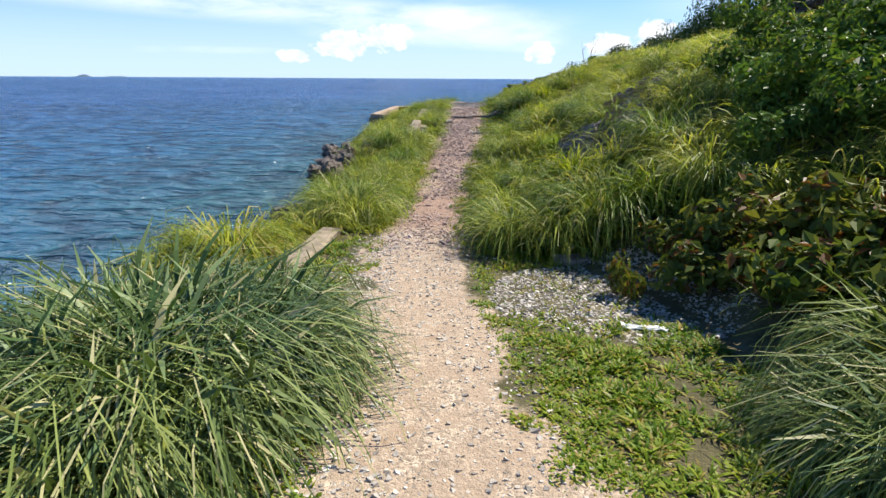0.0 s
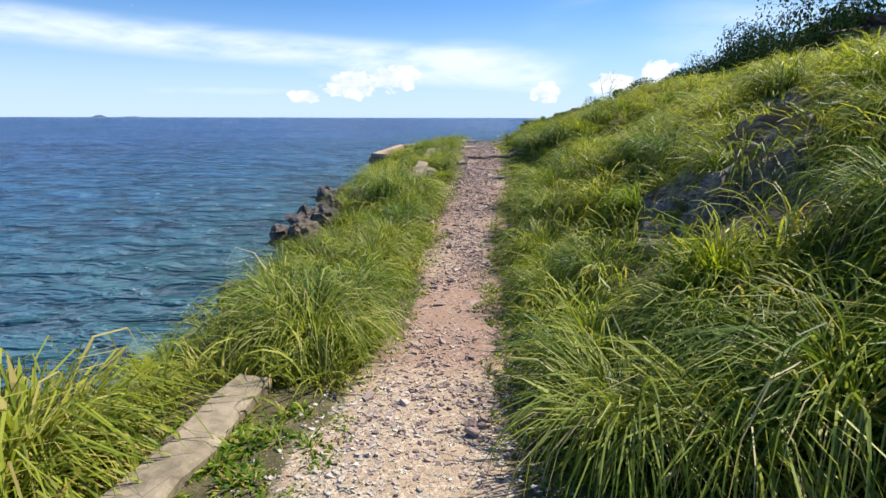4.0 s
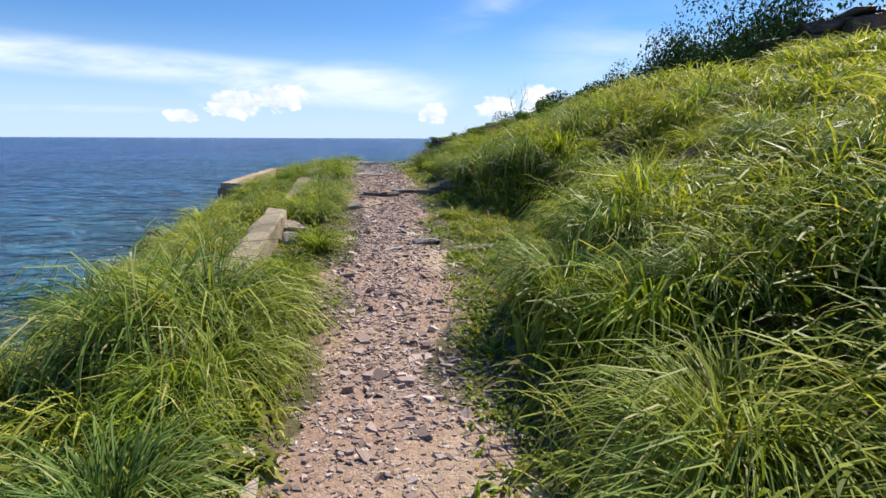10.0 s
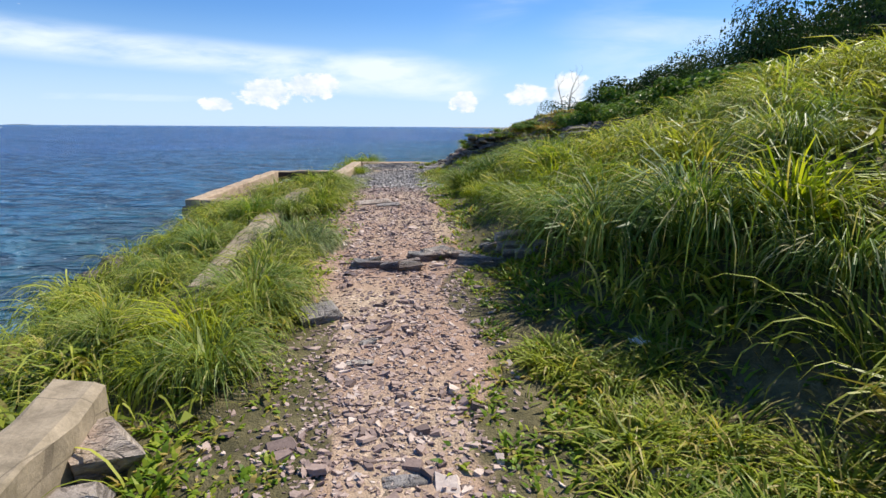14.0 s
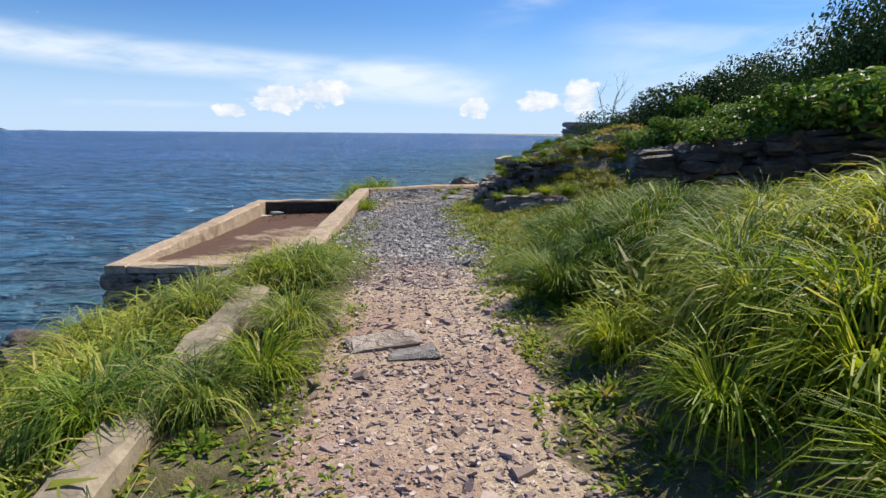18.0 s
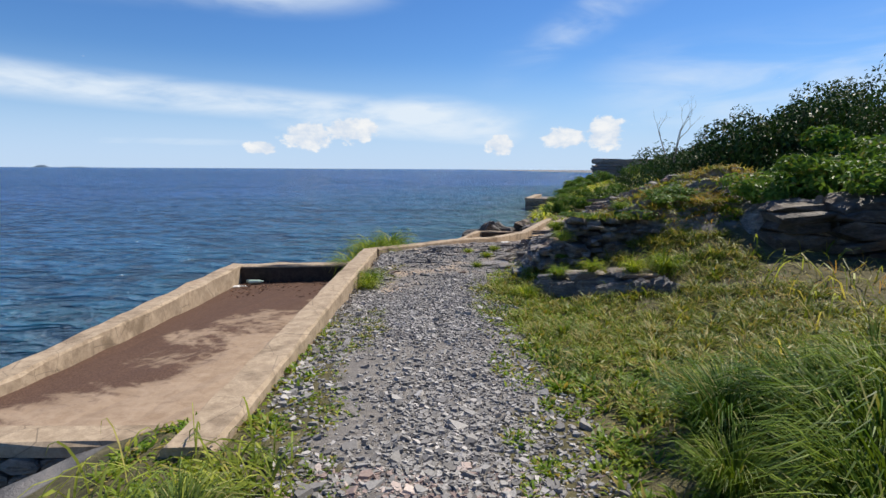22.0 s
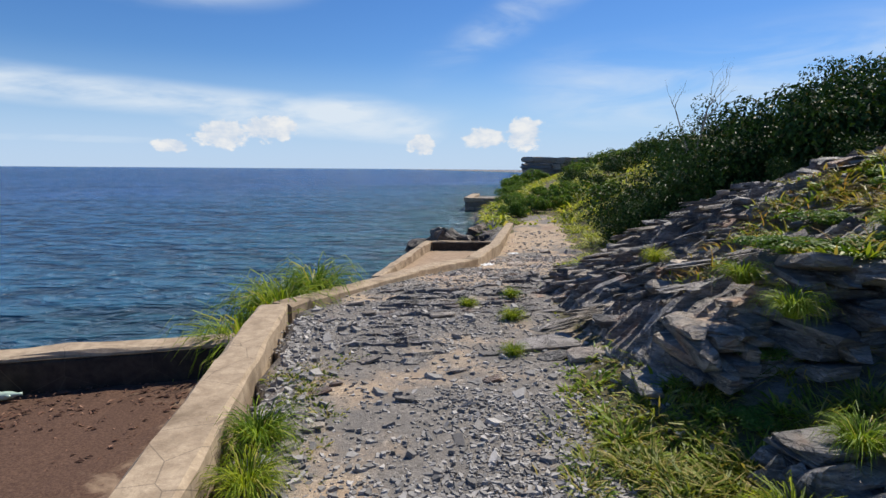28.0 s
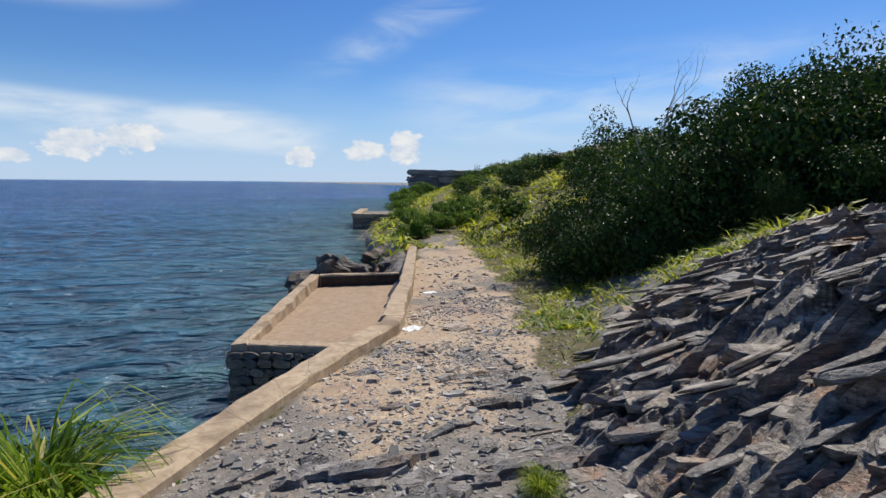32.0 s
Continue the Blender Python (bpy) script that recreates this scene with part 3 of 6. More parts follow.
def build_sea():
    ys = np.concatenate([np.arange(-60, 90, 1.0), np.geomspace(90, 4800, 60)])
    s = np.concatenate([-np.geomspace(4800, 14, 70), np.arange(-14, 6, 0.5), np.geomspace(6, 4800, 40)])
    gs, gy = np.meshgrid(s, ys)
    x, y = gs.ravel(), gy.ravel()
    nx, ny = len(s), len(ys)
    i = (np.arange(ny - 1)[:, None] * nx + np.arange(nx - 1)[None]).ravel()
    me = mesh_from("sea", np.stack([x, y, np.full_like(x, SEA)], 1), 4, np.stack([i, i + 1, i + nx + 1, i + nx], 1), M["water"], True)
    off = -(x - plan(np.clip(y, -8, 230), 1)) - plan(np.clip(y, -8, 230), 3) - plan(np.clip(y, -8, 230), 4)
    att = me.attributes.new("shore", "FLOAT", "POINT")
    att.data.foreach_set("value", np.clip(np.sqrt(np.maximum(off, 0) / 60), 0, 1).astype(np.float32))
    tagged(new("sea", me), "rippled deep blue sea, teal in the shallows", "water", kind="structure")


build_ground()
build_sea()

# ---------------------------------------------------------------- builders
def blades(rng, base, heading, length, lean, droop, width, segs=4, bend=1.0):
    """Arrays of curved tapering blades: verts and quads."""
    n = len(base)
    s = np.linspace(0, 1, segs + 1)
    ang = np.minimum(lean[:, None] + droop[:, None] * s[None] ** np.asarray(bend).reshape(-1, 1), 2.95)
    dx = np.sin(ang) * (length / segs)[:, None]
    dz = np.cos(ang) * (length / segs)[:, None]
    r = np.concatenate([np.zeros((n, 1)), np.cumsum(dx[:, 1:], 1)], 1)
    h = np.concatenate([np.zeros((n, 1)), np.cumsum(dz[:, 1:], 1)], 1)
    twist = heading + rng.normal(0, 0.25, n)
    out = np.stack([np.cos(heading)[:, None] * r, np.sin(heading)[:, None] * r, h], -1)
    mid = base[:, None] + out
    w = width[:, None] * (np.interp(np.linspace(0, 1, segs + 1), [0, 0.3, 0.6, 0.85, 1], [0.75, 1.0, 0.95, 0.6, 0.1]))[None] / 2
    side = np.stack([-np.sin(twist), np.cos(twist), rng.normal(0, 0.25, n)], -1)
    a, b = mid - side[:, None] * w[..., None], mid + side[:, None] * w[..., None]
    verts = np.stack([a, b], 2).reshape(-1, 3)
    k = (np.arange(n)[:, None] * (segs + 1) + np.arange(segs)[None]).ravel() * 2
    quads = np.stack([k, k + 1, k + 3, k + 2], 1)
    return verts, quads


def tussock_mesh(seed, count, radius, reach, mat, width=0.0095, hang=1.0):
    """A dense dome of long blades that rise, arch over and hang down on all sides."""
    rng = np.random.RandomState(seed)
    a, f = rng.rand(count) * 2 * np.pi, np.sqrt(rng.rand(count))
    r = radius * f
    base = np.stack([np.cos(a) * r, np.sin(a) * r, np.full(count, -0.04)], 1)
    heading = a + rng.normal(0, 0.55, count)
    length = reach * (0.62 + 0.5 * rng.rand(count)) * (1 + 0.12 * np.sin(3 * a + seed))
    lean = 0.03 + 0.32 * f + np.abs(rng.normal(0, 0.10, count))
    droop = hang * (2.15 + 0.75 * rng.rand(count))
    bend = (1.95 - 0.65 * f if hang < 1.05 else 2.0 - 0.45 * f) / hang ** 0.8 + rng.uniform(-0.25, 0.25, count)
    stray = rng.rand(count) < 0.05
    droop[stray] *= 0.6
    length[stray] *= 0.75
    v, q = blades(rng, base, heading, length, lean, droop, width * (0.6 + 0.8 * rng.rand(count)), 4 if reach < 1.0 else 5, bend)
    core = 80
    a, r = rng.rand(core) * 2 * np.pi, radius * 1.1 * np.sqrt(rng.rand(core))
    base = np.stack([np.cos(a) * r, np.sin(a) * r, np.full(core, -0.04)], 1)
    pieces = [(v, q), blades(rng, base, a + rng.normal(0, 0.8, core), reach * rng.uniform(0.35, 0.6, core), rng.uniform(0.1, 0.7, core), np.full(core, 1.0), np.full(core, width * 4), 3, 1.2)]
    return [mesh_from(name, v, 4, q, mat) for name, (v, q) in zip(("outer_spray", "inner_tuft"), pieces)]


def part(name, me, parent, label="", at=None):
    ob = new(name, me)
    ob.parent = parent
    if at is not None:
        ob.matrix_basis = at
    if label:
        ob["label"] = label
    return ob


def bm_mesh(name, bm, mat, smooth=False):
    me = bpy.data.meshes.new(name)
    bm.normal_update()
    bm.to_mesh(me)
    bm.free()
    me.materials.append(mat)
    if smooth:
        me.polygons.foreach_set("use_smooth", np.ones(len(me.polygons), bool))
    return me


def wall_mesh(name, pts, width, top, bottom, mat, seed=0, wobble=0.012, piece=0.35):
    """A low wall of that width along a line of (x, y) points; top and bottom are heights at each point."""
    rng = np.random.RandomState(seed)
    line, zt, zb = [], [], []
    for (p, q), (t0, t1), (b0, b1) in zip(zip(pts, pts[1:]), zip(top, top[1:]), zip(bottom, bottom[1:])):
        n = max(1, int(math.dist(p, q) / piece))
        for k in range(n):
            f = k / n
            line.append((p[0] + (q[0] - p[0]) * f, p[1] + (q[1] - p[1]) * f))
            zt.append(t0 + (t1 - t0) * f)
            zb.append(b0 + (b1 - b0) * f)
    line.append(pts[-1]), zt.append(top[-1]), zb.append(bottom[-1])
    line = np.array(line)
    along = np.gradient(line, axis=0)
    along /= np.linalg.norm(along, axis=1)[:, None]
    side = np.stack([along[:, 1], -along[:, 0]], 1)
    n = len(line)
    w = width / 2
    bev = 0.025
    prof = [(-w, 0, 0), (-w, 1, -bev), (-w + bev, 1, 0), (w - bev, 1, 0), (w, 1, -bev), (w, 0, 0)]
    verts = []
    for k in range(n):
        for off, up, extra in prof:
            o = off + rng.normal(0, wobble)
            z = (zt[k] + extra if up else zb[k]) + (rng.normal(0, wobble * 0.6) if up else 0)
            verts.append((line[k, 0] + side[k, 0] * o, line[k, 1] + side[k, 1] * o, z))
    bm = bmesh.new()
    vs = [bm.verts.new(v) for v in verts]
    m = len(prof)
    for k in range(n - 1):
        for j in range(m - 1):
            bm.faces.new((vs[k * m + j], vs[k * m + j + 1], vs[(k + 1) * m + j + 1], vs[(k + 1) * m + j]))
        bm.faces.new((vs[k * m + m - 1], vs[k * m], vs[(k + 1) * m], vs[(k + 1) * m + m - 1]))
    bm.faces.new([vs[j] for j in range(m)])
    bm.faces.new([vs[(n - 1) * m + j] for j in reversed(range(m))])
    bmesh.ops.recalc_face_normals(bm, faces=bm.faces)
    return bm_mesh(name, bm, mat)


def rock_mesh(name, seed, size, mat, rough=0.35, sub=3, flat=1.0, facet=0.25):
    """A broken, faceted rock: a ball cut by planes and roughened."""
    rng = random.Random(seed)
    bm = bmesh.new()
    bmesh.ops.create_icosphere(bm, subdivisions=sub, radius=1.0)
    cuts = []
    for _ in range(11):
        d = Vector((rng.uniform(-1, 1), rng.uniform(-1, 1), rng.uniform(-0.7, 1))).normalized()
        cuts.append((d, rng.uniform(0.55, 0.9)))
    off = Vector((rng.uniform(0, 50), rng.uniform(0, 50), rng.uniform(0, 50)))
    for v in bm.verts:
        p = v.co.copy()
        for d, far in cuts:
            k = p.dot(d)
            if k > far:
                p -= d * (k - far)
        p *= 1 + rough * noise.noise(p * 1.7 + off) + rough * 0.4 * noise.noise(p * 5 + off)
        v.co = Vector((p.x * size[0], p.y * size[1], p.z * size[2] * flat))
    return bm_mesh(name, bm, mat)


def slab_mesh(name, seed, lx, ly, lz, mat, layers=2, square=0.72):
    """A flat broken plate of layered stone with a ragged outline."""
    rng = random.Random(seed)
    n = rng.randint(9, 13)
    ring = []
    for k in range(n):
        a = 2 * math.pi * (k + rng.uniform(-0.3, 0.3)) / n
        c, s = math.cos(a), math.sin(a)
        r = 1 / max(abs(c), abs(s)) * rng.uniform(square, 1.0)
        ring.append((c * r * lx / 2, s * r * ly / 2))
    bm = bmesh.new()
    rows = []
    for j in range(layers + 1):
        grow = 1 + rng.uniform(-0.05, 0.04)
        z = -lz / 2 + lz * j / layers
        rows.append([bm.verts.new((x * grow + rng.uniform(-0.015, 0.015) * lx, y * grow + rng.uniform(-0.02, 0.02) * ly, z + rng.uniform(-0.12, 0.12) * lz)) for x, y in ring])
    for a, b in zip(rows, rows[1:]):
        for k in range(n):
            bm.faces.new((a[k], a[(k + 1) % n], b[(k + 1) % n], b[k]))
    top = bm.faces.new(rows[-1])
    bm.faces.new(list(reversed(rows[0])))
    bmesh.ops.inset_region(bm, faces=[top], thickness=min(lx, ly) * 0.1, depth=lz * 0.1)
    bmesh.ops.triangulate(bm, faces=[f for f in bm.faces if len(f.verts) > 4])
    bmesh.ops.recalc_face_normals(bm, faces=bm.faces)
    return bm_mesh(name, bm, mat)


def hull_points(rng, lx, ly, lz, jitter, extra):
    """Points of a rough box: its corners pulled about, and some on its faces."""
    pts = [Vector((sx * lx * (0.5 - rng.uniform(0, jitter) * 1.6), sy * ly * (0.5 - rng.uniform(0, jitter) * 1.6), sz * lz * (0.5 - rng.uniform(0, jitter)))) for sx in (-1, 1) for sy in (-1, 1) for sz in (-1, 1)]
    for _ in range(extra):
        p = [rng.uniform(-0.5, 0.5) for _ in range(3)]
        k = rng.randrange(3)
        p[k] = math.copysign(0.5 - rng.uniform(0, 0.06), p[k])
        pts.append(Vector((p[0] * lx, p[1] * ly, p[2] * lz)))
    return pts


def hull_into(bm, pts, at=(0, 0, 0)):
    """The sharp-edged body round the points, added to the bmesh."""
    vs = [bm.verts.new(p + Vector(at)) for p in pts]
    bmesh.ops.convex_hull(bm, input=vs)
    for v in vs:
        if v.is_valid and not v.link_faces:
            bm.verts.remove(v)


def hull_mesh(name, seed, mat, jitter=0.14, extra=9):
    """A sharp-edged broken block, about one metre each way."""
    rng = random.Random(seed)
    bm = bmesh.new()
    hull_into(bm, hull_points(rng, 1, 1, 1, jitter, extra))
    return bm_mesh(name, bm, mat)


def bed_mesh(name, seed, mat):
    """A splintered bed: three or four sharp plates, each set back on the one below and parted by a thin crack."""
    rng = random.Random(seed)
    bm = bmesh.new()
    beds = rng.choice((2, 3, 3))
    z = -0.5
    for b in range(beds):
        h = rng.uniform(0.7, 1.2) / beds
        f = -0.5
        while f < 0.45:
            w = rng.uniform(0.35, 0.9)
            w = min(w, 0.55 - f)
            d = rng.uniform(0.6, 0.9) - 0.10 * b
            hull_into(bm, hull_points(rng, w, d, h * rng.uniform(0.75, 0.95), 0.16, 5), (f + w / 2, 0.5 - d / 2 + rng.uniform(-0.12, 0.05), z + h / 2 + rng.uniform(-0.05, 0.05)))
            f += w * rng.uniform(0.85, 1.05)
        z += h
    return bm_mesh(name, bm, mat)


def leaf_cloud(seed, count, size, shape, mat, lobes=9):
    """Leaves spread over the shell of several rounded lobes; each is a folded blade of two quads."""
    rng = np.random.RandomState(seed)
    cent = rng.normal(0, 0.42, (lobes, 3)) * shape
    cent[:, 2] = np.abs(cent[:, 2]) * 0.9 + 0.45 * shape[2]
    rad = rng.uniform(0.28, 0.55, lobes)
    k = rng.randint(0, lobes, count)
    d = rng.normal(0, 1, (count, 3))
    d /= np.linalg.norm(d, axis=1)[:, None]
    r = rad[k] * (0.55 + 0.5 * rng.rand(count) ** 0.5)
    p = cent[k] + d * r[:, None] * shape
    p[:, 2] = np.maximum(p[:, 2], 0.02 + 0.1 * rng.rand(count) * shape[2])
    lay = d + rng.normal(0, 0.55, (count, 3)) + np.array([0, 0, 0.45])
    lay /= np.linalg.norm(lay, axis=1)[:, None]
    other = rng.normal(0, 1, (count, 3))
    along = np.cross(lay, other)
    along /= np.linalg.norm(along, axis=1)[:, None]
    side = np.cross(lay, along)
    L = size * (0.6 + 0.8 * rng.rand(count))[:, None]
    W = L * 0.27
    base, tip = p - along * L / 2, p + along * L / 2 - lay * L * 0.12
    ml, mr = p - side * W + lay * L * 0.08, p + side * W + lay * L * 0.08
    verts = np.stack([base, ml, tip, mr], 1).reshape(-1, 3)
    i = np.arange(count) * 4
    tris = np.concatenate([np.stack([i, i + 1, i + 2], 1), np.stack([i, i + 2, i + 3], 1)])
    return mesh_from("foliage", verts, 3, tris, mat)


def stems_mesh(name, seed, count, height, spread, mat, radius=0.025, forks=2):
    """Tapered forking stems that rise from one foot."""
    rng = random.Random(seed)
    bm = bmesh.new()

    def limb(p, d, length, r, depth):
        n, ring = 4, None
        for k in range(n + 1):
            f = k / n
            rr = r * (1 - 0.6 * f)
            side = d.orthogonal().normalized()
            other = d.cross(side)
            now = [bm.verts.new(p + side * (rr * math.cos(a)) + other * (rr * math.sin(a))) for a in (0, 1.26, 2.51, 3.77, 5.03)]
            if ring:
                for j in range(5):
                    bm.faces.new((ring[j], ring[(j + 1) % 5], now[(j + 1) % 5], now[j]))
            ring = now
            if k < n:
                p = p + d * (length / n)
                d = (d + Vector((rng.uniform(-0.25, 0.25), rng.uniform(-0.25, 0.25), rng.uniform(-0.1, 0.2)))).normalized()
            if depth and k in (2, 3):
                turn = (d + Vector((rng.uniform(-0.9, 0.9), rng.uniform(-0.9, 0.9), rng.uniform(-0.2, 0.5)))).normalized()
                limb(p.copy(), turn, length * rng.uniform(0.45, 0.7), rr * 0.7, depth - 1)

    for _ in range(count):
        a, s = rng.uniform(0, 6.28), rng.uniform(0.1, 1) * spread
        limb(Vector((0.1 * math.cos(a), 0.1 * math.sin(a), -0.1)), Vector((s * math.cos(a), s * math.sin(a), 1)).normalized(), height * rng.uniform(0.8, 1.1), radius * rng.uniform(0.7, 1.2), forks)
    return bm_mesh(name, bm, mat)


def at(x, y, dz=0.0, scale=1.0, turn=0.0, tilt=(0, 0), z=None):
    """A pose on the ground, turned and scaled (one number or three)."""
    s = (scale,) * 3 if isinstance(scale, (int, float)) else scale
    return Matrix.LocRotScale((x, y, (ground_z(x, y) if z is None else z) + dz), Euler((radians(tilt[0]), radians(tilt[1]), radians(turn))), s)

# ---------------------------------------------------------------- walls and platforms
def low_wall(name, pts, width, top, bottom, label, seed, mat="concrete"):
    ob = new(name, wall_mesh(name, pts, width, top, bottom, M[mat], seed, 0.014 if mat == "old_concrete" else 0.007, 0.25))
    return tagged(ob, label, "wall", kind="structure")


BLOCKS = []
for k in range(8):
    blk = slab_mesh("stone", 200 + k, 1.0, 1.0, 1.0, M["masonry"], 2)
    BLOCKS.append(blk)


def stone_face(parent, p, q, top, bottom, course, seed, thick=0.10):
    """Rough stones in courses on a face from p to q, each a part."""
    rng = random.Random(seed)
    length = math.dist(p, q)
    turn = math.degrees(math.atan2(q[1] - p[1], q[0] - p[0]))
    z = bottom
    while z < top - 0.06:
        h = min(course * rng.uniform(0.75, 1.25), top - z)
        f = rng.uniform(-0.12, 0.0)
        while f < length:
            w = course * rng.uniform(1.0, 2.1)
            c = min(max(f + w / 2, w / 2), length - w / 2)
            x, y = p[0] + (q[0] - p[0]) * c / length, p[1] + (q[1] - p[1]) * c / length
            m = Matrix.LocRotScale((x, y, z + h / 2), Euler((radians(90 + rng.uniform(-4, 4)), 0, radians(turn + rng.uniform(-3, 3)))), (w * 1.04, h * 1.06, thick * rng.uniform(0.8, 1.5)))
            part("stone", rng.choice(BLOCKS), parent, at=m)
            f += w
        z += h


def sea_platform(corners, floor_z, top_z, thick, label, seed, rise=0.28):
    """A concrete floor behind a low parapet, on a base of rubble stone. Corners: near left, far left, far right, near right."""
    root = tagged(new("sea_platform"), label, "platform")
    nl, fl, fr, nr = corners
    bm = bmesh.new()
    low = [bm.verts.new((x, y, floor_z - 0.25)) for x, y in corners]
    n = 14
    grid = []
    rng = random.Random(seed)
    for i in range(n + 1):
        row = []
        for j in range(n + 1):
            u, v = i / n, j / n
            x = (nl[0] * (1 - u) + fl[0] * u) * (1 - v) + (nr[0] * (1 - u) + fr[0] * u) * v
            y = (nl[1] * (1 - u) + fl[1] * u) * (1 - v) + (nr[1] * (1 - u) + fr[1] * u) * v
            row.append(bm.verts.new((x, y, floor_z + (1 - u) ** 1.5 * rise + rng.uniform(-0.012, 0.012))))
        grid.append(row)
    for i in range(n):
        for j in range(n):
            bm.faces.new((grid[i][j], grid[i][j + 1], grid[i + 1][j + 1], grid[i + 1][j]))
    bm.faces.new(low)
    bmesh.ops.recalc_face_normals(bm, faces=bm.faces)
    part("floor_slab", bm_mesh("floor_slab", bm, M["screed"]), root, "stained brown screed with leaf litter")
    t, b = [top_z] * 2, [floor_z - 0.3] * 2
    h = thick / 2
    part("seaward_parapet", wall_mesh("parapet", [nl, fl], thick, t, [floor_z - 0.02] * 2, M["concrete"], seed), root)
    part("far_parapet", wall_mesh("parapet", [(fl[0] + h, fl[1] - h), (fr[0], fr[1] - h)], thick, [top_z - 0.004] * 2, b, M["concrete"], seed + 1), root)
    part("near_parapet", wall_mesh("parapet", [(nl[0] + h, nl[1] + h), (nr[0], nr[1] + h)], thick, [top_z - 0.004] * 2, [floor_z + rise - 0.03] * 2, M["concrete"], seed + 2), root)
    # Thin added sheet that paints shade over the inner face of the parapet
    part("stained_lining", wall_mesh("lining", [(fl[0] + thick * 0.5, fl[1] - thick - 0.02), (fr[0], fr[1] - thick - 0.02)], 0.03, [top_z - 0.05] * 2, b, M["wall_shade"], seed + 3, 0.004), root, "thin near-black sheet that paints the shade on the parapet")
    bm = bmesh.new()
    foot = SEA - 0.5
    inner = [(nl[0] + 0.02, nl[1] + 0.16), (fl[0] + 0.02, fl[1] - 0.04), (fr[0], fr[1] - 0.04), (nr[0], nr[1] + 0.16)]
    up = [bm.verts.new((x, y, floor_z - 0.03)) for x, y in inner]
    dn = [bm.verts.new((x, y, foot)) for x, y in inner]
    for k in range(4):
        bm.faces.new((up[k], up[(k + 1) % 4], dn[(k + 1) % 4], dn[k]))
    bmesh.ops.recalc_face_normals(bm, faces=bm.faces)
    base = part("rubble_base", bm_mesh("rubble_base", bm, M["mortar"]), root, "dark rubble stone base rising from the shore")
    stone_face(base, (nl[0] - h, nl[1] + 0.02), (nr[0], nr[1] + 0.02), top_z - 0.11, foot + 0.4, 0.15, seed + 5, 0.13)
    stone_face(base, (fl[0] - h, fl[1]), (nl[0] - h, nl[1]), top_z - 0.13, foot + 0.5, 0.26, seed + 6, 0.12)
    return root


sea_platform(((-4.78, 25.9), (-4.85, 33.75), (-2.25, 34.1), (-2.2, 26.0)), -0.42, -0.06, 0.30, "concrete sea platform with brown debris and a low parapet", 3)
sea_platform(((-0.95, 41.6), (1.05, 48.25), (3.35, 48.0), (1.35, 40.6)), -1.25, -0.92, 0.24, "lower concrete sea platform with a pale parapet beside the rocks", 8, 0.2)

low_wall("wall_path_first", [(-1.86, 3.4), (-1.78, 6.6)], 0.24, [-0.17, -0.24], [-0.6, -0.7], "low weathered concrete wall sunk in grass", 21, "old_concrete")
low_wall("wall_path_second", [(-1.80, 13.3), (-1.79, 16.4)], 0.24, [0.05, 0.36], [-0.6, -0.5], "low weathered concrete wall beside the stony path", 22, "old_concrete")
low_wall("wall_path_third", [(-1.92, 18.2), (-1.98, 20.52), (-1.97, 22.75)], 0.24, [0.26, 0.45, 0.50], [-0.4, -0.3, -0.2], "low weathered concrete wall overgrown with grass", 23, "old_concrete")
low_wall("wall_platform", [(-2.07, 25.2), (-2.13, 30.5), (-2.14, 34.1)], 0.31, [0.30, 0.25, 0.22], [-0.7, -0.9, -0.9], "pale concrete parapet between the path and the platform", 24)
low_wall("wall_bend", [(-2.08, 34.15), (-1.05, 35.95), (0.0, 37.75), (0.95, 39.3), (1.12, 39.7)], 0.27, [0.216, 0.10, 0.0, -0.15, -0.17], [-1.6, -1.6, -1.6, -1.7, -1.7], "pale concrete parapet that follows the cliff edge", 25)
low_wall("wall_far", [(1.10, 39.75), (1.9, 42.3), (2.55, 44.2), (5.0, 52.0)], 0.30, [-0.18, -0.38, -0.52, -0.66], [-1.6, -1.7, -1.7, -1.7], "pale concrete parapet beside the far path", 26)


def bastion():
    """The square stone terrace on the shore beyond the second platform."""
    root = tagged(new("stone_terrace"), "square stone terrace with a pale flat top on the shore", "terrace")
    bm = bmesh.new()
    x0, x1, y0, y1 = 7.0, 13.0, 75.4, 84.0
    for a, b, c, d, e, f in ((x0, x1, y0, y1, -2.2, -0.98),):
        v = [bm.verts.new(p) for p in ((a, c, e), (b, c, e), (b, d, e), (a, d, e), (a, c, f), (b, c, f), (b, d, f), (a, d, f))]
        for q in ((0, 1, 5, 4), (1, 2, 6, 5), (2, 3, 7, 6), (3, 0, 4, 7), (4, 5, 6, 7)):
            bm.faces.new([v[k] for k in q])
    root.matrix_basis = pose(7.1, 75.3, 0, rz=-16) @ Matrix.Translation((-x0, -y0, 0))
    part("wall_block", bm_mesh("wall_block", bm, M["masonry"]), root)
    part("coping", wall_mesh("coping", [(x0 + 0.2, y0 + 0.2), (x1, y0 + 0.2)], 0.7, [-0.75] * 2, [-1.05] * 2, M["concrete"], 61), root)
    part("coping", wall_mesh("coping", [(x0 + 0.2, y0 + 0.6), (x0 + 0.2, y1)], 0.7, [-0.76] * 2, [-1.05] * 2, M["concrete"], 62), root)
    stone_face(root, (x0, y0), (x1, y0), -1.05, -2.2, 0.4, 63)


bastion()

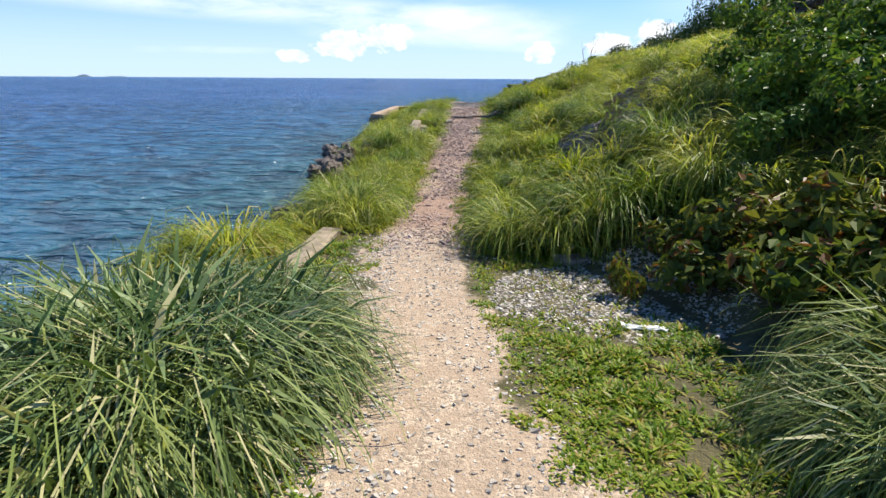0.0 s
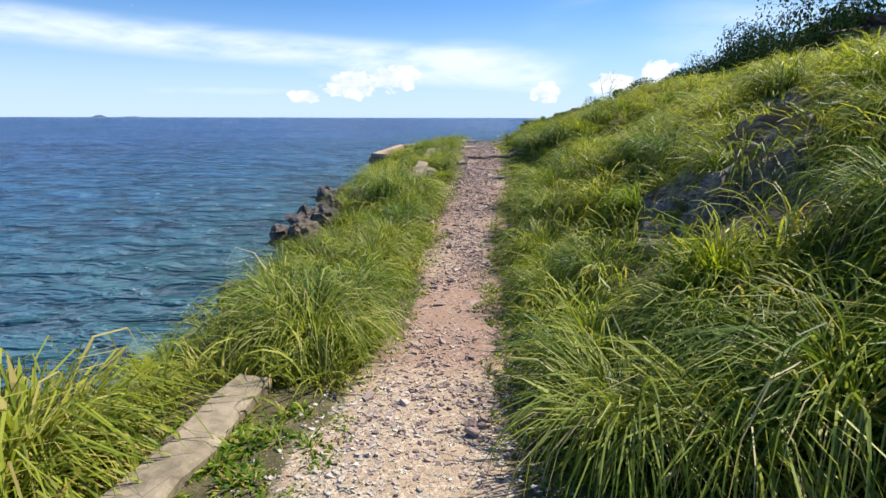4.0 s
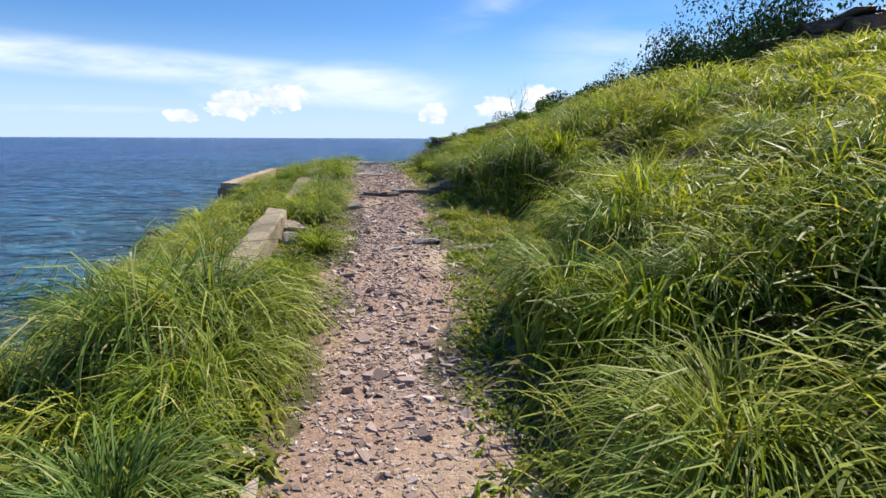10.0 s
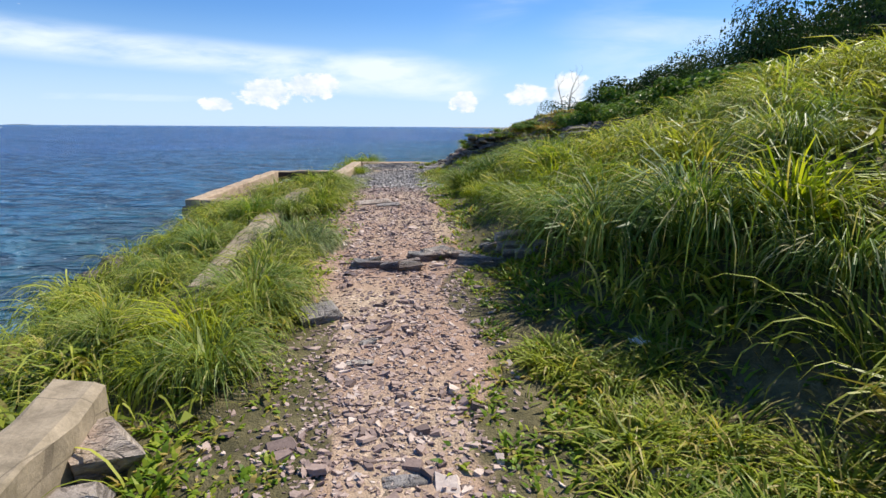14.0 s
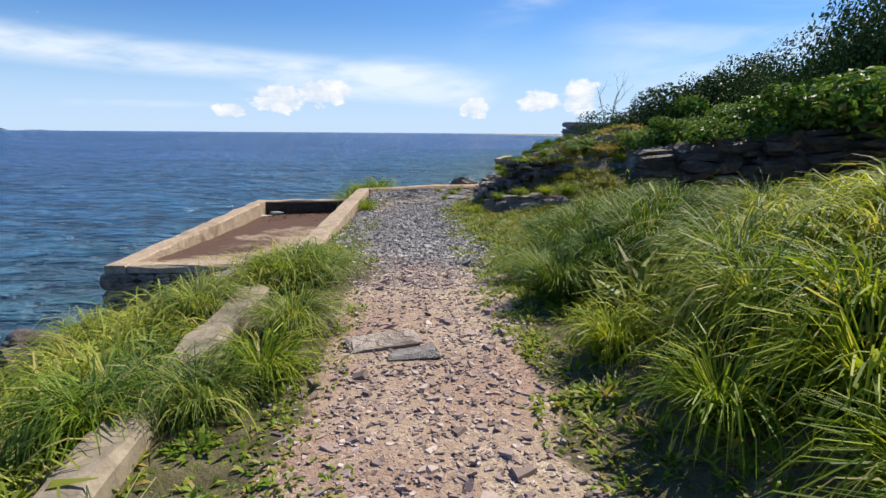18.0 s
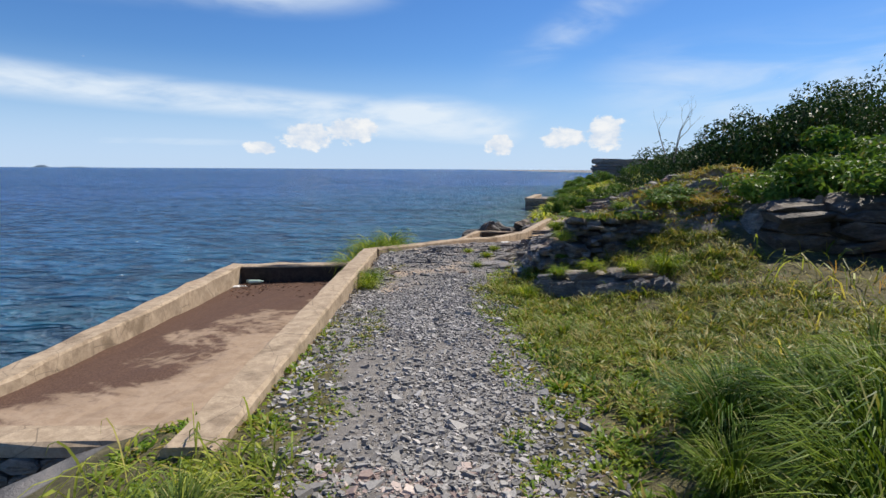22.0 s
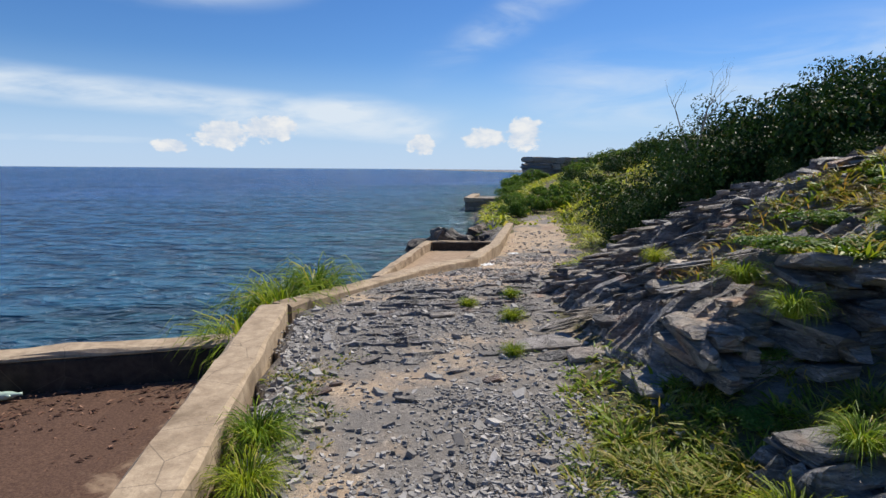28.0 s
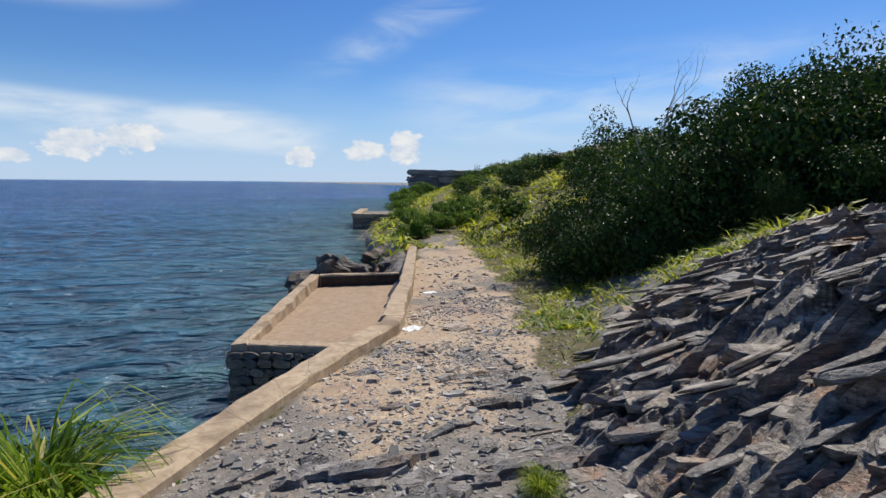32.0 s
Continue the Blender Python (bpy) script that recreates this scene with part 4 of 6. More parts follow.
# ---------------------------------------------------------------- rocks
SLABS = [hull_mesh("slab", 300 + k, M["slate"], 0.18, 10) for k in range(14)]
FLAGS = [hull_mesh("flagstone", 320 + k, M["flagstone"], 0.20, 8) for k in range(6)]
ROCKS = [rock_mesh("rock", 330 + k, (1, 1, 0.8), M["slate"], 0.3, 3) for k in range(5)]
SHORE = [rock_mesh("boulder", 340 + k, (1, 1, 0.8), M["boulder"], 0.45, 3) for k in range(5)]


def saw(t):
    """Steep on the near side, falling gently away: the shape of tilted beds."""
    return 1 - (t - np.floor(t))


def strata(x, y, period, amp, seed, along=0.12):
    """Beds broken by cross joints: each block between joints has its own offset."""
    warp = 0.35 * LAT.fractal(x * 0.7 + seed, y * 0.7, 3) + 0.10 * LAT.fractal(x * 4 + seed, y * 4, 2)
    joint = np.floor(x / (period * 2.6) + 1.2 * LAT.fractal(x * 0.5 + 3 * seed, y * 1.1, 2) + seed * 0.37)
    shift = np.modf(np.sin(joint * 12.9898 + seed * 4.1) * 43758.5)[0]
    t = (y - along * x + warp) / period + 0.4 * shift
    high = np.modf(np.abs(np.sin((np.floor(t) + 7 * joint) * 78.233 + seed)) * 9631.7)[0]
    return amp * (0.35 + 0.95 * high) * saw(t)


def outcrop(label, x0, x1, y0, y1, cell, lift, mat="slate"):
    """A sheet of broken bedded rock that rises out of the ground where lift(x, y) is over nought."""
    xs, ys = np.arange(x0, x1, cell), np.arange(y0, y1, cell)
    gx, gy = np.meshgrid(xs, ys)
    x, y = gx.ravel(), gy.ravel()
    up = lift(x, y)
    z = ground_height(x, y) + np.where(up > 0, up, -0.05 + up * 0.3)
    nx, ny = len(xs), len(ys)
    i = (np.arange(ny - 1)[:, None] * nx + np.arange(nx - 1)[None]).ravel()
    quads = np.stack([i, i + 1, i + nx + 1, i + nx], 1)
    quads = quads[(up[quads] > -0.08).any(1)]
    used, quads = np.unique(quads, return_inverse=True)
    verts = np.stack([x, y, z], 1)[used]
    ob = new("rock_outcrop", mesh_from("rock_outcrop", verts, 4, quads.reshape(-1, 4), M[mat]))
    return tagged(ob, label, "rock")


def main_ridge(x, y):
    line = np.interp(y, [31.0, 31.6, 32.2, 33, 35, 36, 37, 38.2], [0.85, 0.62, 0.60, 0.65, 0.75, 1.3, 2.4, 4.0]) + 0.5 * LAT.fractal(x * 0.9 + 2, y * 0.9)
    inside = step(x, line - 0.1, line + 0.5) * step(y, 30.95, 31.3) * (1 - step(y, 37.2, 38.4)) * (1 - step(x, 5.2, 6.2))
    front = 0
    for k in range(7):
        cut = np.floor(x / 0.33 + 0.41 * k + 0.8 * LAT.at(x * 1.3 + k, y * 0.0 + 2.0 * k))
        nick = 0.16 * np.modf(np.abs(np.sin(cut * 12.99 + k * 7.7)) * 4375.5)[0]
        front = front + 0.095 * step(y + 0.14 * LAT.fractal(x * 3.0 + 5 * k, y * 3.0, 2) - nick, 31.10 + 0.055 * k, 31.125 + 0.055 * k)
    front = front * (1 - step(y, 31.8, 32.4)) * step(x + 0.1 * LAT.fractal(x * 5, y * 5), 0.72, 0.80) * (1 - step(x, 2.9, 3.6))
    back = 0.20 * step(y + 0.3 * LAT.fractal(x * 1.5, y * 1.5), 33.2, 33.5) * (1 - step(y, 35.2, 36.5)) * step(x, 2.2, 3.0)
    beds = strata(x, y, 0.46, 0.20, 1) + strata(x, y, 0.19, 0.09, 2) + strata(x, y, 0.085, 0.035, 3) + 0.05 * LAT.fractal(x * 9, y * 16, 3)
    beds = beds * (1 - 0.45 * step(y, 31.0, 31.2) * (1 - step(y, 31.9, 32.2)))
    return inside * (0.03 + 0.80 * beds + 0.30 * front + back) - 0.12 * (1 - inside)


def path_beds(x, y):
    u = x - plan(y, 1)
    half = plan(y, 3)
    inside = step(u, -half * 0.95, -half * 0.5) * step(y, 31.2, 32.0) * (1 - step(y, 37.0, 38.5)) * (1 - step(u, half * 0.9, half * 1.5))
    rough = LAT.fractal(x * 0.9 + 31, y * 1.4 + 8, 3)
    beds = strata(x, y, 0.42, 0.060, 5, 0.05) + strata(x, y, 0.16, 0.030, 6, 0.05) + 0.03 * LAT.fractal(x * 9, y * 16, 3)
    return inside * beds * step(rough, -0.15, 0.12) - 0.035 - 0.06 * (1 - inside)


outcrop("dark slate outcrop of thin tilted beds beside the path", 0.2, 6.4, 30.9, 38.4, 0.025, main_ridge)
outcrop("low slate beds breaking through the stony path", -1.9, 2.6, 31.2, 38.4, 0.03, path_beds)


def low_ledge(x, y):
    d = (y - np.interp(x, [0.6, 1.3, 2.4], [30.35, 29.75, 29.2])) + 0.25 * LAT.fractal(x * 2, y * 2)
    inside = step(d, -0.02, 0.05) * (1 - step(d, 0.25, 0.5)) * step(x, 0.6, 0.85) * (1 - step(x, 2.3, 2.8))
    return inside * (0.10 + strata(x, y, 0.3, 0.12, 8) + strata(x, y, 0.12, 0.06, 9)) - 0.1 * (1 - inside)


def hill_step(cx, cy, rx, ry, high, seed):
    def lift(x, y):
        d = np.maximum(np.abs(x - cx) / rx, np.abs(y - cy) / ry) + 0.5 * LAT.fractal(x * 1.4 + seed, y * 1.4)
        inside = 1 - step(d, 0.7, 0.9)
        return inside * (high * 0.5 + strata(x, y, 0.5, high * 0.6, seed) + strata(x, y, 0.16, high * 0.25, seed + 1)) - 0.1 * (1 - inside)
    return lift


outcrop("low dark rock ledge in the grass", 0.4, 3.0, 29.0, 31.6, 0.03, low_ledge)
outcrop("grey rock step in the hillside grass", 1.0, 2.9, 8.0, 9.5, 0.03, hill_step(1.95, 8.75, 0.75, 0.6, 0.36, 11))
outcrop("grey rock step with a pale top in the grass", 1.9, 3.4, 9.4, 10.6, 0.03, hill_step(2.6, 10.0, 0.6, 0.45, 0.26, 13))
outcrop("dark overhanging rock in the hillside grass", 1.8, 4.2, 14.6, 15.9, 0.03, hill_step(3.0, 15.2, 0.8, 0.40, 0.26, 15))
outcrop("pale rock ledge high in the hillside grass", 2.6, 5.4, 16.2, 17.4, 0.03, hill_step(4.0, 16.8, 1.0, 0.40, 0.24, 17))


def wall_rock(x, y):
    line = np.interp(x, [3.4, 4.1, 5.3, 6.9, 9.5], [31.2, 30.5, 29.8, 29.3, 28.5])
    d = y - line + 0.3 * LAT.fractal(x * 1.8, y * 1.8)
    inside = step(d, 0.0, 0.12) * (1 - step(d, 1.8, 2.8)) * step(x, 3.9, 4.5)
    top = 1.40 + 0.08 * (x - 4.3) + 0.3 * LAT.fractal(x * 0.9, y * 0.9)
    return inside * (np.maximum(top - ground_height(x, y), 0.1) + strata(x, y, 0.55, 0.15, 21) + strata(x, y, 0.2, 0.08, 22)) - 0.1 * (1 - inside)


outcrop("dark shaded rock wall under the creepers", 3.3, 9.6, 27.6, 32.6, 0.04, wall_rock)


def loose_slabs(label, seed, x0, x1, y0, y1, count, size, thick, keep, pool=None):
    """Broken plates lying loose on the rock, each a part of the heap."""
    rng = random.Random(seed)
    root = tagged(new("slate_rubble"), label, "rock")
    for _ in range(count):
        x, y = rng.uniform(x0, x1), rng.uniform(y0, y1)
        if not keep(x, y):
            continue
        w = size * rng.uniform(0.5, 1.6)
        m = Matrix.LocRotScale((x, y, ground_z(x, y) + lift_at(x, y) + thick * 0.3), Euler((radians(rng.uniform(-4, 16)), radians(rng.uniform(-14, 6)), radians(rng.uniform(-22, 30)))), (w, w * rng.uniform(0.22, 0.5), thick * rng.uniform(0.5, 1.5)))
        part("slab", rng.choice(pool or SLABS), root, at=m)
    return root


def lift_at(x, y):
    p, q = np.array([x]), np.array([y])
    return max(float(main_ridge(p, q)[0]), float(path_beds(p, q)[0]), 0.0)


def bedded_ridge(label, seed, y0, y1, most):
    """Thin tilted plates of slate laid over the outcrop in rows along the beds, each a part."""
    rng = random.Random(seed)
    root = tagged(new("slate_ridge"), label, "rock")
    y, count = y0, 0
    while y < y1 and count < most:
        x = float(np.interp(y, [31, 32.2, 34.5, 35.5, 36.6, 37.4], [0.75, 0.35, 0.25, 0.9, 2.0, 3.4])) + rng.uniform(-0.3, 0.3)
        while x < 4.8 and count < most:
            w = rng.uniform(0.2, 0.5) if rng.random() < 0.5 else rng.uniform(0.5, 1.15)
            cx, cy = x + w / 2, y + 0.10 * (x - 1) + rng.uniform(-0.05, 0.05)
            up = lift_at(cx, cy)
            if up > 0.0 and rng.random() < 0.62:
                rise = (ground_z(cx + 0.4, cy) - ground_z(cx - 0.4, cy)) / 0.8
                tilt = -math.degrees(math.atan(rise)) * rng.uniform(0.15, 0.5)
                m = Matrix.LocRotScale((cx, cy + 0.10, ground_z(cx, cy) + up + rng.uniform(-0.07, 0.0)), Euler((radians(rng.uniform(-20, -4)), radians(tilt + rng.uniform(-4, 4)), radians(rng.uniform(0, 10)))), (w * 1.15, rng.uniform(0.10, 0.22), rng.uniform(0.035, 0.085)))
                part("plate", rng.choice(LEDGES), root, at=m)
                count += 1
            x += w * rng.uniform(0.8, 1.05)
        y += rng.uniform(0.12, 0.19)
    for _ in range(45):
        x, y = rng.uniform(0.7, 4.6), rng.uniform(y0 + 0.1, y1)
        up = lift_at(x, y)
        if up > 0.03:
            w = rng.uniform(0.08, 0.26)
            m = Matrix.LocRotScale((x, y, ground_z(x, y) + up + 0.04), Euler((radians(rng.uniform(-30, 25)), radians(rng.uniform(-30, 10)), radians(rng.uniform(-40, 40)))), (w * 1.5, w * 0.7, w * rng.uniform(0.25, 0.45)))
            part("block", rng.choice(JOINTED), root, at=m)
    return root


def broken_face(label, seed, columns, y0, courses, mat_pool, wide=(0.16, 0.46), deep=0.62, loose=1.0):
    """A face of jointed rock: columns of stacked blocks (x from, x to, foot, top, set back), each block a part."""
    rng = random.Random(seed)
    root = tagged(new("jointed_rock"), label, "rock")
    for x0, x1, foot, top, back in columns:
        z = foot
        while z < top - 0.04:
            h = min(rng.uniform(*courses), top - z)
            f = x0
            while f < x1 - 0.05:
                w = min(rng.uniform(*wide), x1 - f)
                m = Matrix.LocRotScale((f + w / 2, y0 + back + 0.28 + (z - foot) * 0.12 + rng.uniform(-0.10, 0.10), z + h / 2), Euler((radians(loose * rng.uniform(-12, 12)), radians(loose * rng.uniform(-13, 5)), radians(loose * rng.uniform(-18, 20)))), (w * 1.10, deep * rng.uniform(0.75, 1.25), h * 1.12))
                part("block", rng.choice(mat_pool), root, at=m)
                f += w
            z += h


CRAG = [hull_mesh("block", 390 + k, M["boulder"], 0.18, 12) for k in range(8)]
LEDGES = [bed_mesh("plate", 360 + k, M["slate"]) for k in range(12)]
JOINTED = [hull_mesh("block", 380 + k, M["slate"], 0.14, 10) for k in range(10)]
bedded_ridge("ridge of thin tilted slate beds, pale tops and dark broken edges", 75, 31.9, 34.3, 240)
bedded_ridge("farther ridge of thin tilted slate beds breaking down to the path", 76, 34.3, 37.4, 150)
broken_face("dark jointed rock face in the shade beside the path", 81, ((0.62, 0.95, 0.0, 0.24, 0.25), (0.88, 1.30, 0.0, 0.62, 0.20), (1.22, 1.42, 0.1, 0.70, 0.35), (1.42, 2.15, 0.2, 1.12, 0.0), (2.05, 2.50, 0.3, 1.10, 0.12), (2.45, 2.95, 0.5, 1.22, 0.22)), 30.95, (0.05, 0.14), JOINTED, (0.10, 0.30))
broken_face("low dark ledge of jointed rock in the grass", 82, ((0.85, 1.25, -0.05, 0.36, 0.35), (1.2, 1.8, 0.0, 0.48, 0.12), (1.75, 2.35, 0.1, 0.52, -0.12)), 29.75, (0.04, 0.12), JOINTED, (0.22, 0.7), 0.42, 0.5)
broken_face("dark stone wall face under the creepers", 83, ((4.1, 4.9, 0.1, 1.45, 1.05), (4.8, 5.6, 0.15, 1.60, 0.72), (5.5, 6.4, 0.2, 1.70, 0.48), (6.3, 7.2, 0.25, 1.80, 0.28), (7.1, 8.0, 0.3, 1.9, 0.08), (7.9, 8.9, 0.3, 2.0, -0.15)), 28.8, (0.08, 0.26), CRAG, (0.3, 1.0), 0.62, 0.7)
broken_face("shaded rock step with a pale slab at its foot", 84, ((1.15, 1.6, -0.15, 0.40, 0.1), (1.5, 2.1, -0.1, 0.72, 0.0), (2.0, 2.7, 0.0, 0.95, 0.1)), 8.25, (0.14, 0.28), JOINTED)
broken_face("dark brown crag on the hilltop below the trees", 85, ((11.2, 12.8, 1.0, 3.3, 0.9), (12.4, 14.2, 1.0, 3.9, 0.8), (13.8, 15.6, 1.0, 4.2, 0.9), (15.2, 17.0, 1.2, 4.9, 0.6), (16.6, 18.6, 1.4, 5.5, 0.2), (18.2, 20.6, 1.5, 6.2, -0.2), (20.2, 23.0, 1.6, 6.8, -0.4)), 34.5, (0.5, 1.1), CRAG, (0.9, 2.4), 3.0)
loose_slabs("loose slate plates lying on the outcrop", 71, 0.6, 4.5, 32.3, 37.2, 60, 0.28, 0.05, lambda x, y: lift_at(x, y) > 0.05)
loose_slabs("thin slate plates scattered over the stony path", 72, -1.6, 1.6, 31.4, 38.0, 80, 0.20, 0.035, lambda x, y: x > -1.6 + max(0, y - 34.3) * 0.6)
loose_slabs("flat grey stones set across the path", 73, -0.9, 0.9, 14.8, 17.2, 16, 0.18, 0.018, lambda x, y: True, FLAGS)
loose_slabs("dark broken stones at the foot of the grass bank", 74, -0.75, 0.75, 18.55, 19.3, 46, 0.24, 0.075, lambda x, y: x > -0.35 or y < 18.9, SLABS)


def rock(x, y, size, label, k=0, z=None, pool=None, turn=0.0, name="rock", category="rock", group=""):
    ob = new(name, (pool or ROCKS)[k % 5])
    ob.matrix_basis = at(x, y, 0, size, turn, (0, 0), z)
    return tagged(ob, label, category, group)


rng0 = random.Random(9)
for n in range(46):
    y = rng0.choice((rng0.uniform(5, 17.5), rng0.uniform(17.5, 26), rng0.uniform(36, 60)))
    off = rng0.uniform(0.5, 2.2)
    x = float(plan(y, 1) - plan(y, 3) - plan(y, 4)) - off
    s = rng0.uniform(0.15, 0.36)
    rock(x, y, (s * rng0.uniform(0.8, 1.4), s * rng0.uniform(0.8, 1.4), s), "dark jagged shore rock above the water", n, None, SHORE, rng0.uniform(0, 360), "shore_rock", "rock", "rocks along the shore")
for x, y, z, s in ((-3.45, 11.3, -1.55, (0.6, 1.0, 0.7)), (-4.2, 16.8, -1.5, (0.6, 0.9, 0.6)), (-3.9, 18.8, -1.2, (0.5, 0.7, 0.5))):
    rock(x, y, s, "dark rock head jutting out over the sea", 1 + int(s[0] * 10), z, SHORE, x * 77, "shore_rock", "rock", "rocks along the shore")
for x, y, z, s in ((-5.3, 26.4, -1.2, 0.45), (-6.2, 27.1, -1.65, 0.42), (-6.9, 26.6, -1.75, 0.4), (-5.8, 26.0, -1.55, 0.5), (-6.6, 25.6, -1.75, 0.45), (-5.2, 25.5, -1.2, 0.5), (-7.4, 27.6, -1.85, 0.35)):
    rock(x, y, (s, s * 1.2, s * 0.8), "dark boulder with a pale top at the foot of the platform", int(s * 50), z, SHORE, x * 99, "shore_rock", "rock", "rocks along the shore")
bank_rng = random.Random(12)
for n in range(64):
    y = bank_rng.uniform(10.9, 14.6) if n > 26 else bank_rng.uniform(11.0, 13.0)
    f = bank_rng.random()
    z = -1.75 + 1.55 * f
    w = bank_rng.uniform(0.26, 0.48) if n <= 26 else bank_rng.uniform(0.22, 0.42)
    edge = float(plan(y, 1) - plan(y, 3) - plan(y, 4))
    x = (edge + 0.02 - 0.22 * (1 - f)) if n > 26 else -2.98 - bank_rng.uniform(0, 0.35)
    rock(x + bank_rng.uniform(-0.10, 0.10), y, (w * 0.55, w * 0.8, w * bank_rng.uniform(0.5, 0.8)), "dark brown rock at the edge of the grass bank", n, z, SHORE, bank_rng.uniform(-30, 30), "shore_rock", "rock", "rocks along the shore")
for n in range(14):
    x, y = 0.9 + rng0.uniform(-0.9, 2.2), rng0.uniform(48.6, 53.0)
    x += (y - 48) * 0.35
    rock(x, y, (rng0.uniform(0.5, 0.9), rng0.uniform(0.5, 0.9), rng0.uniform(0.4, 0.7)), "jagged dark rock beside the lower platform", n, rng0.uniform(-1.7, -1.1), SHORE, rng0.uniform(0, 360), "shore_rock", "rock", "rocks along the shore")

for x, y, sx, sy, sz, turn, label in (
    (-0.86, 21.62, 0.55, 0.24, 0.045, 14, "flat grey slate slab lying across the path"),
    (-0.66, 21.42, 0.36, 0.18, 0.035, 10, "flat grey slate slab lying across the path"),
    (0.35, 32.75, 0.62, 0.30, 0.07, 8, "flat pale slate slab beside the gravel"),
    (0.62, 32.35, 0.42, 0.22, 0.07, -12, "flat pale slate slab beside the gravel"),
    (0.98, 5.45, 0.55, 0.25, 0.10, 4, "pale grey stone half under the grass"),
    (-0.98, 17.6, 0.32, 0.24, 0.10, 24, "pale lump of concrete beside the path"),
    (1.17, 8.35, 0.42, 0.3, 0.12, -20, "white-topped slab below the rock step"),
    (-0.1, 15.6, 0.34, 0.16, 0.07, -10, "dark broken stone on the path edge"),
    (0.42, 15.35, 0.5, 0.2, 0.05, 4, "flat grey stone in the weeds"),
    (4.13, 44.4, 0.36, 0.25, 0.12, 5, "flat stone lying on the far path"),
    (1.85, 39.2, 0.4, 0.3, 0.08, 20, "flat stone lying on the far path"),
    (-1.62, 16.2, 0.3, 0.35, 0.2, 35, "broken grey stone against the low wall"),
    (-1.55, 15.85, 0.22, 0.3, 0.14, 10, "broken grey stone against the low wall"),
):
    ob = new("flat_stone", FLAGS[int(abs(x) * 37 + y) % 6])
    ob.matrix_basis = at(x, y, sz * 0.25, (sx, sy, sz), turn, (3, -3))
    tagged(ob, label, "stone")


# loose stone
def chips(name, seed, count, where, mat, label, lo=0.010, hi=0.032, flat=0.42, sink=0.3, long=1.5, k=5):
    """Flat angular stone chips, half bedded in the ground."""
    rng = np.random.RandomState(seed)
    x, y = where(rng, count)
    n = len(x)
    z = ground_height(x, y)
    r = lo + (hi - lo) * rng.rand(n) ** 2.4
    a = np.linspace(0, 2 * np.pi, k, endpoint=False)[None] + rng.uniform(-0.55, 0.55, (n, k))
    rr = r[:, None] * rng.uniform(0.45, 1.35, (n, k))
    stretch = rng.uniform(0.8, long, n)[:, None]
    px, py = np.cos(a) * rr * stretch, np.sin(a) * rr * 0.85
    turn = rng.rand(n)[:, None] * 6.28
    qx, qy = px * np.cos(turn) - py * np.sin(turn), px * np.sin(turn) + py * np.cos(turn)
    tx, ty = rng.normal(0, 0.24, (2, n))
    h = np.clip(r * flat * rng.uniform(0.8, 2.2, n), 0.004, 0.035)
    low = np.stack([qx, qy, np.zeros((n, k))], -1)
    top = np.stack([qx * 0.84 + rng.normal(0, 0.08, (n, 1)) * r[:, None], qy * 0.84, np.repeat(h[:, None], k, 1)], -1)
    both = np.concatenate([low, top], 1)
    both[..., 2] += both[..., 0] * tx[:, None] + both[..., 1] * ty[:, None] - (h * sink)[:, None]
    both += np.stack([x, y, z], 1)[:, None]
    tri = []
    for j in range(k):
        m = (j + 1) % k
        tri += [(j, m, k + m), (j, k + m, k + j)]
    tri += [(k, k + j, k + j + 1) for j in range(1, k - 1)]
    faces = (np.arange(n)[:, None, None] * 2 * k + np.array(tri)[None]).reshape(-1, 3)
    tagged(new(name, mesh_from(name, both.reshape(-1, 3), 3, faces, M[mat])), label, "gravel", kind="stuff")


def along_path(y0, y1, wide, share):
    def where(rng, count):
        y = rng.uniform(y0, y1, count)
        half = plan(y, 3)
        u = rng.normal(0, 0.62, count) * half * wide
        x = u + plan(y, 1)
        ok = (rng.rand(count) < share(x, y)) & (u > -half - plan(y, 4) + 0.05) & (np.abs(u) < half * 2.2)
        return x[ok], y[ok]
    return where


def in_patch(cx, cy, rx, ry):
    def where(rng, count):
        a, r = rng.rand(count) * 6.28, np.sqrt(rng.rand(count))
        return cx + np.cos(a) * r * rx, cy + np.sin(a) * r * ry
    return where


def dirt_gap(x, y):
    bare = step(y, 7.6, 7.8) * (1 - step(y, 8.7, 9.1)) * 0.85
    return np.clip(0.75 - 0.35 * (1 - step(y, 5, 9)) + 1.1 * LAT.fractal(x * 1.1, y * 1.1) + 0.35 * step(np.abs(x - plan(y, 1)), 0.15, 0.4), 0.12, 1) * (1 - bare)


def grey_share(x, y):
    return np.clip(0.75 + 1.5 * LAT.fractal(x * 0.8 + 7, y * 0.8), 0.08, 1)


chips("path_gravel", 51, 36000, along_path(5.6, 25, 1.35, dirt_gap), "chips_tan", "flat pinkish stone chips trodden into the path", 0.008, 0.026, 0.26)
chips("path_pieces", 52, 1100, along_path(6, 25, 1.3, dirt_gap), "chips_tan", "larger flat pinkish stones lying on the path", 0.026, 0.060, 0.30)
chips("grey_gravel", 53, 38000, along_path(23.0, 43, 1.5, lambda x, y: grey_share(x, y) * (1 - 0.5 * (1 - step(y, 29, 31.5))) * (1 - 0.25 * step(y, 36, 40))), "chips_grey", "grey slate gravel on the open ground", 0.009, 0.028, 0.32)
chips("grey_pieces", 54, 1500, along_path(24, 50, 1.3, grey_share), "chips_grey", "larger grey slate pieces on the gravel", 0.03, 0.07, 0.35)
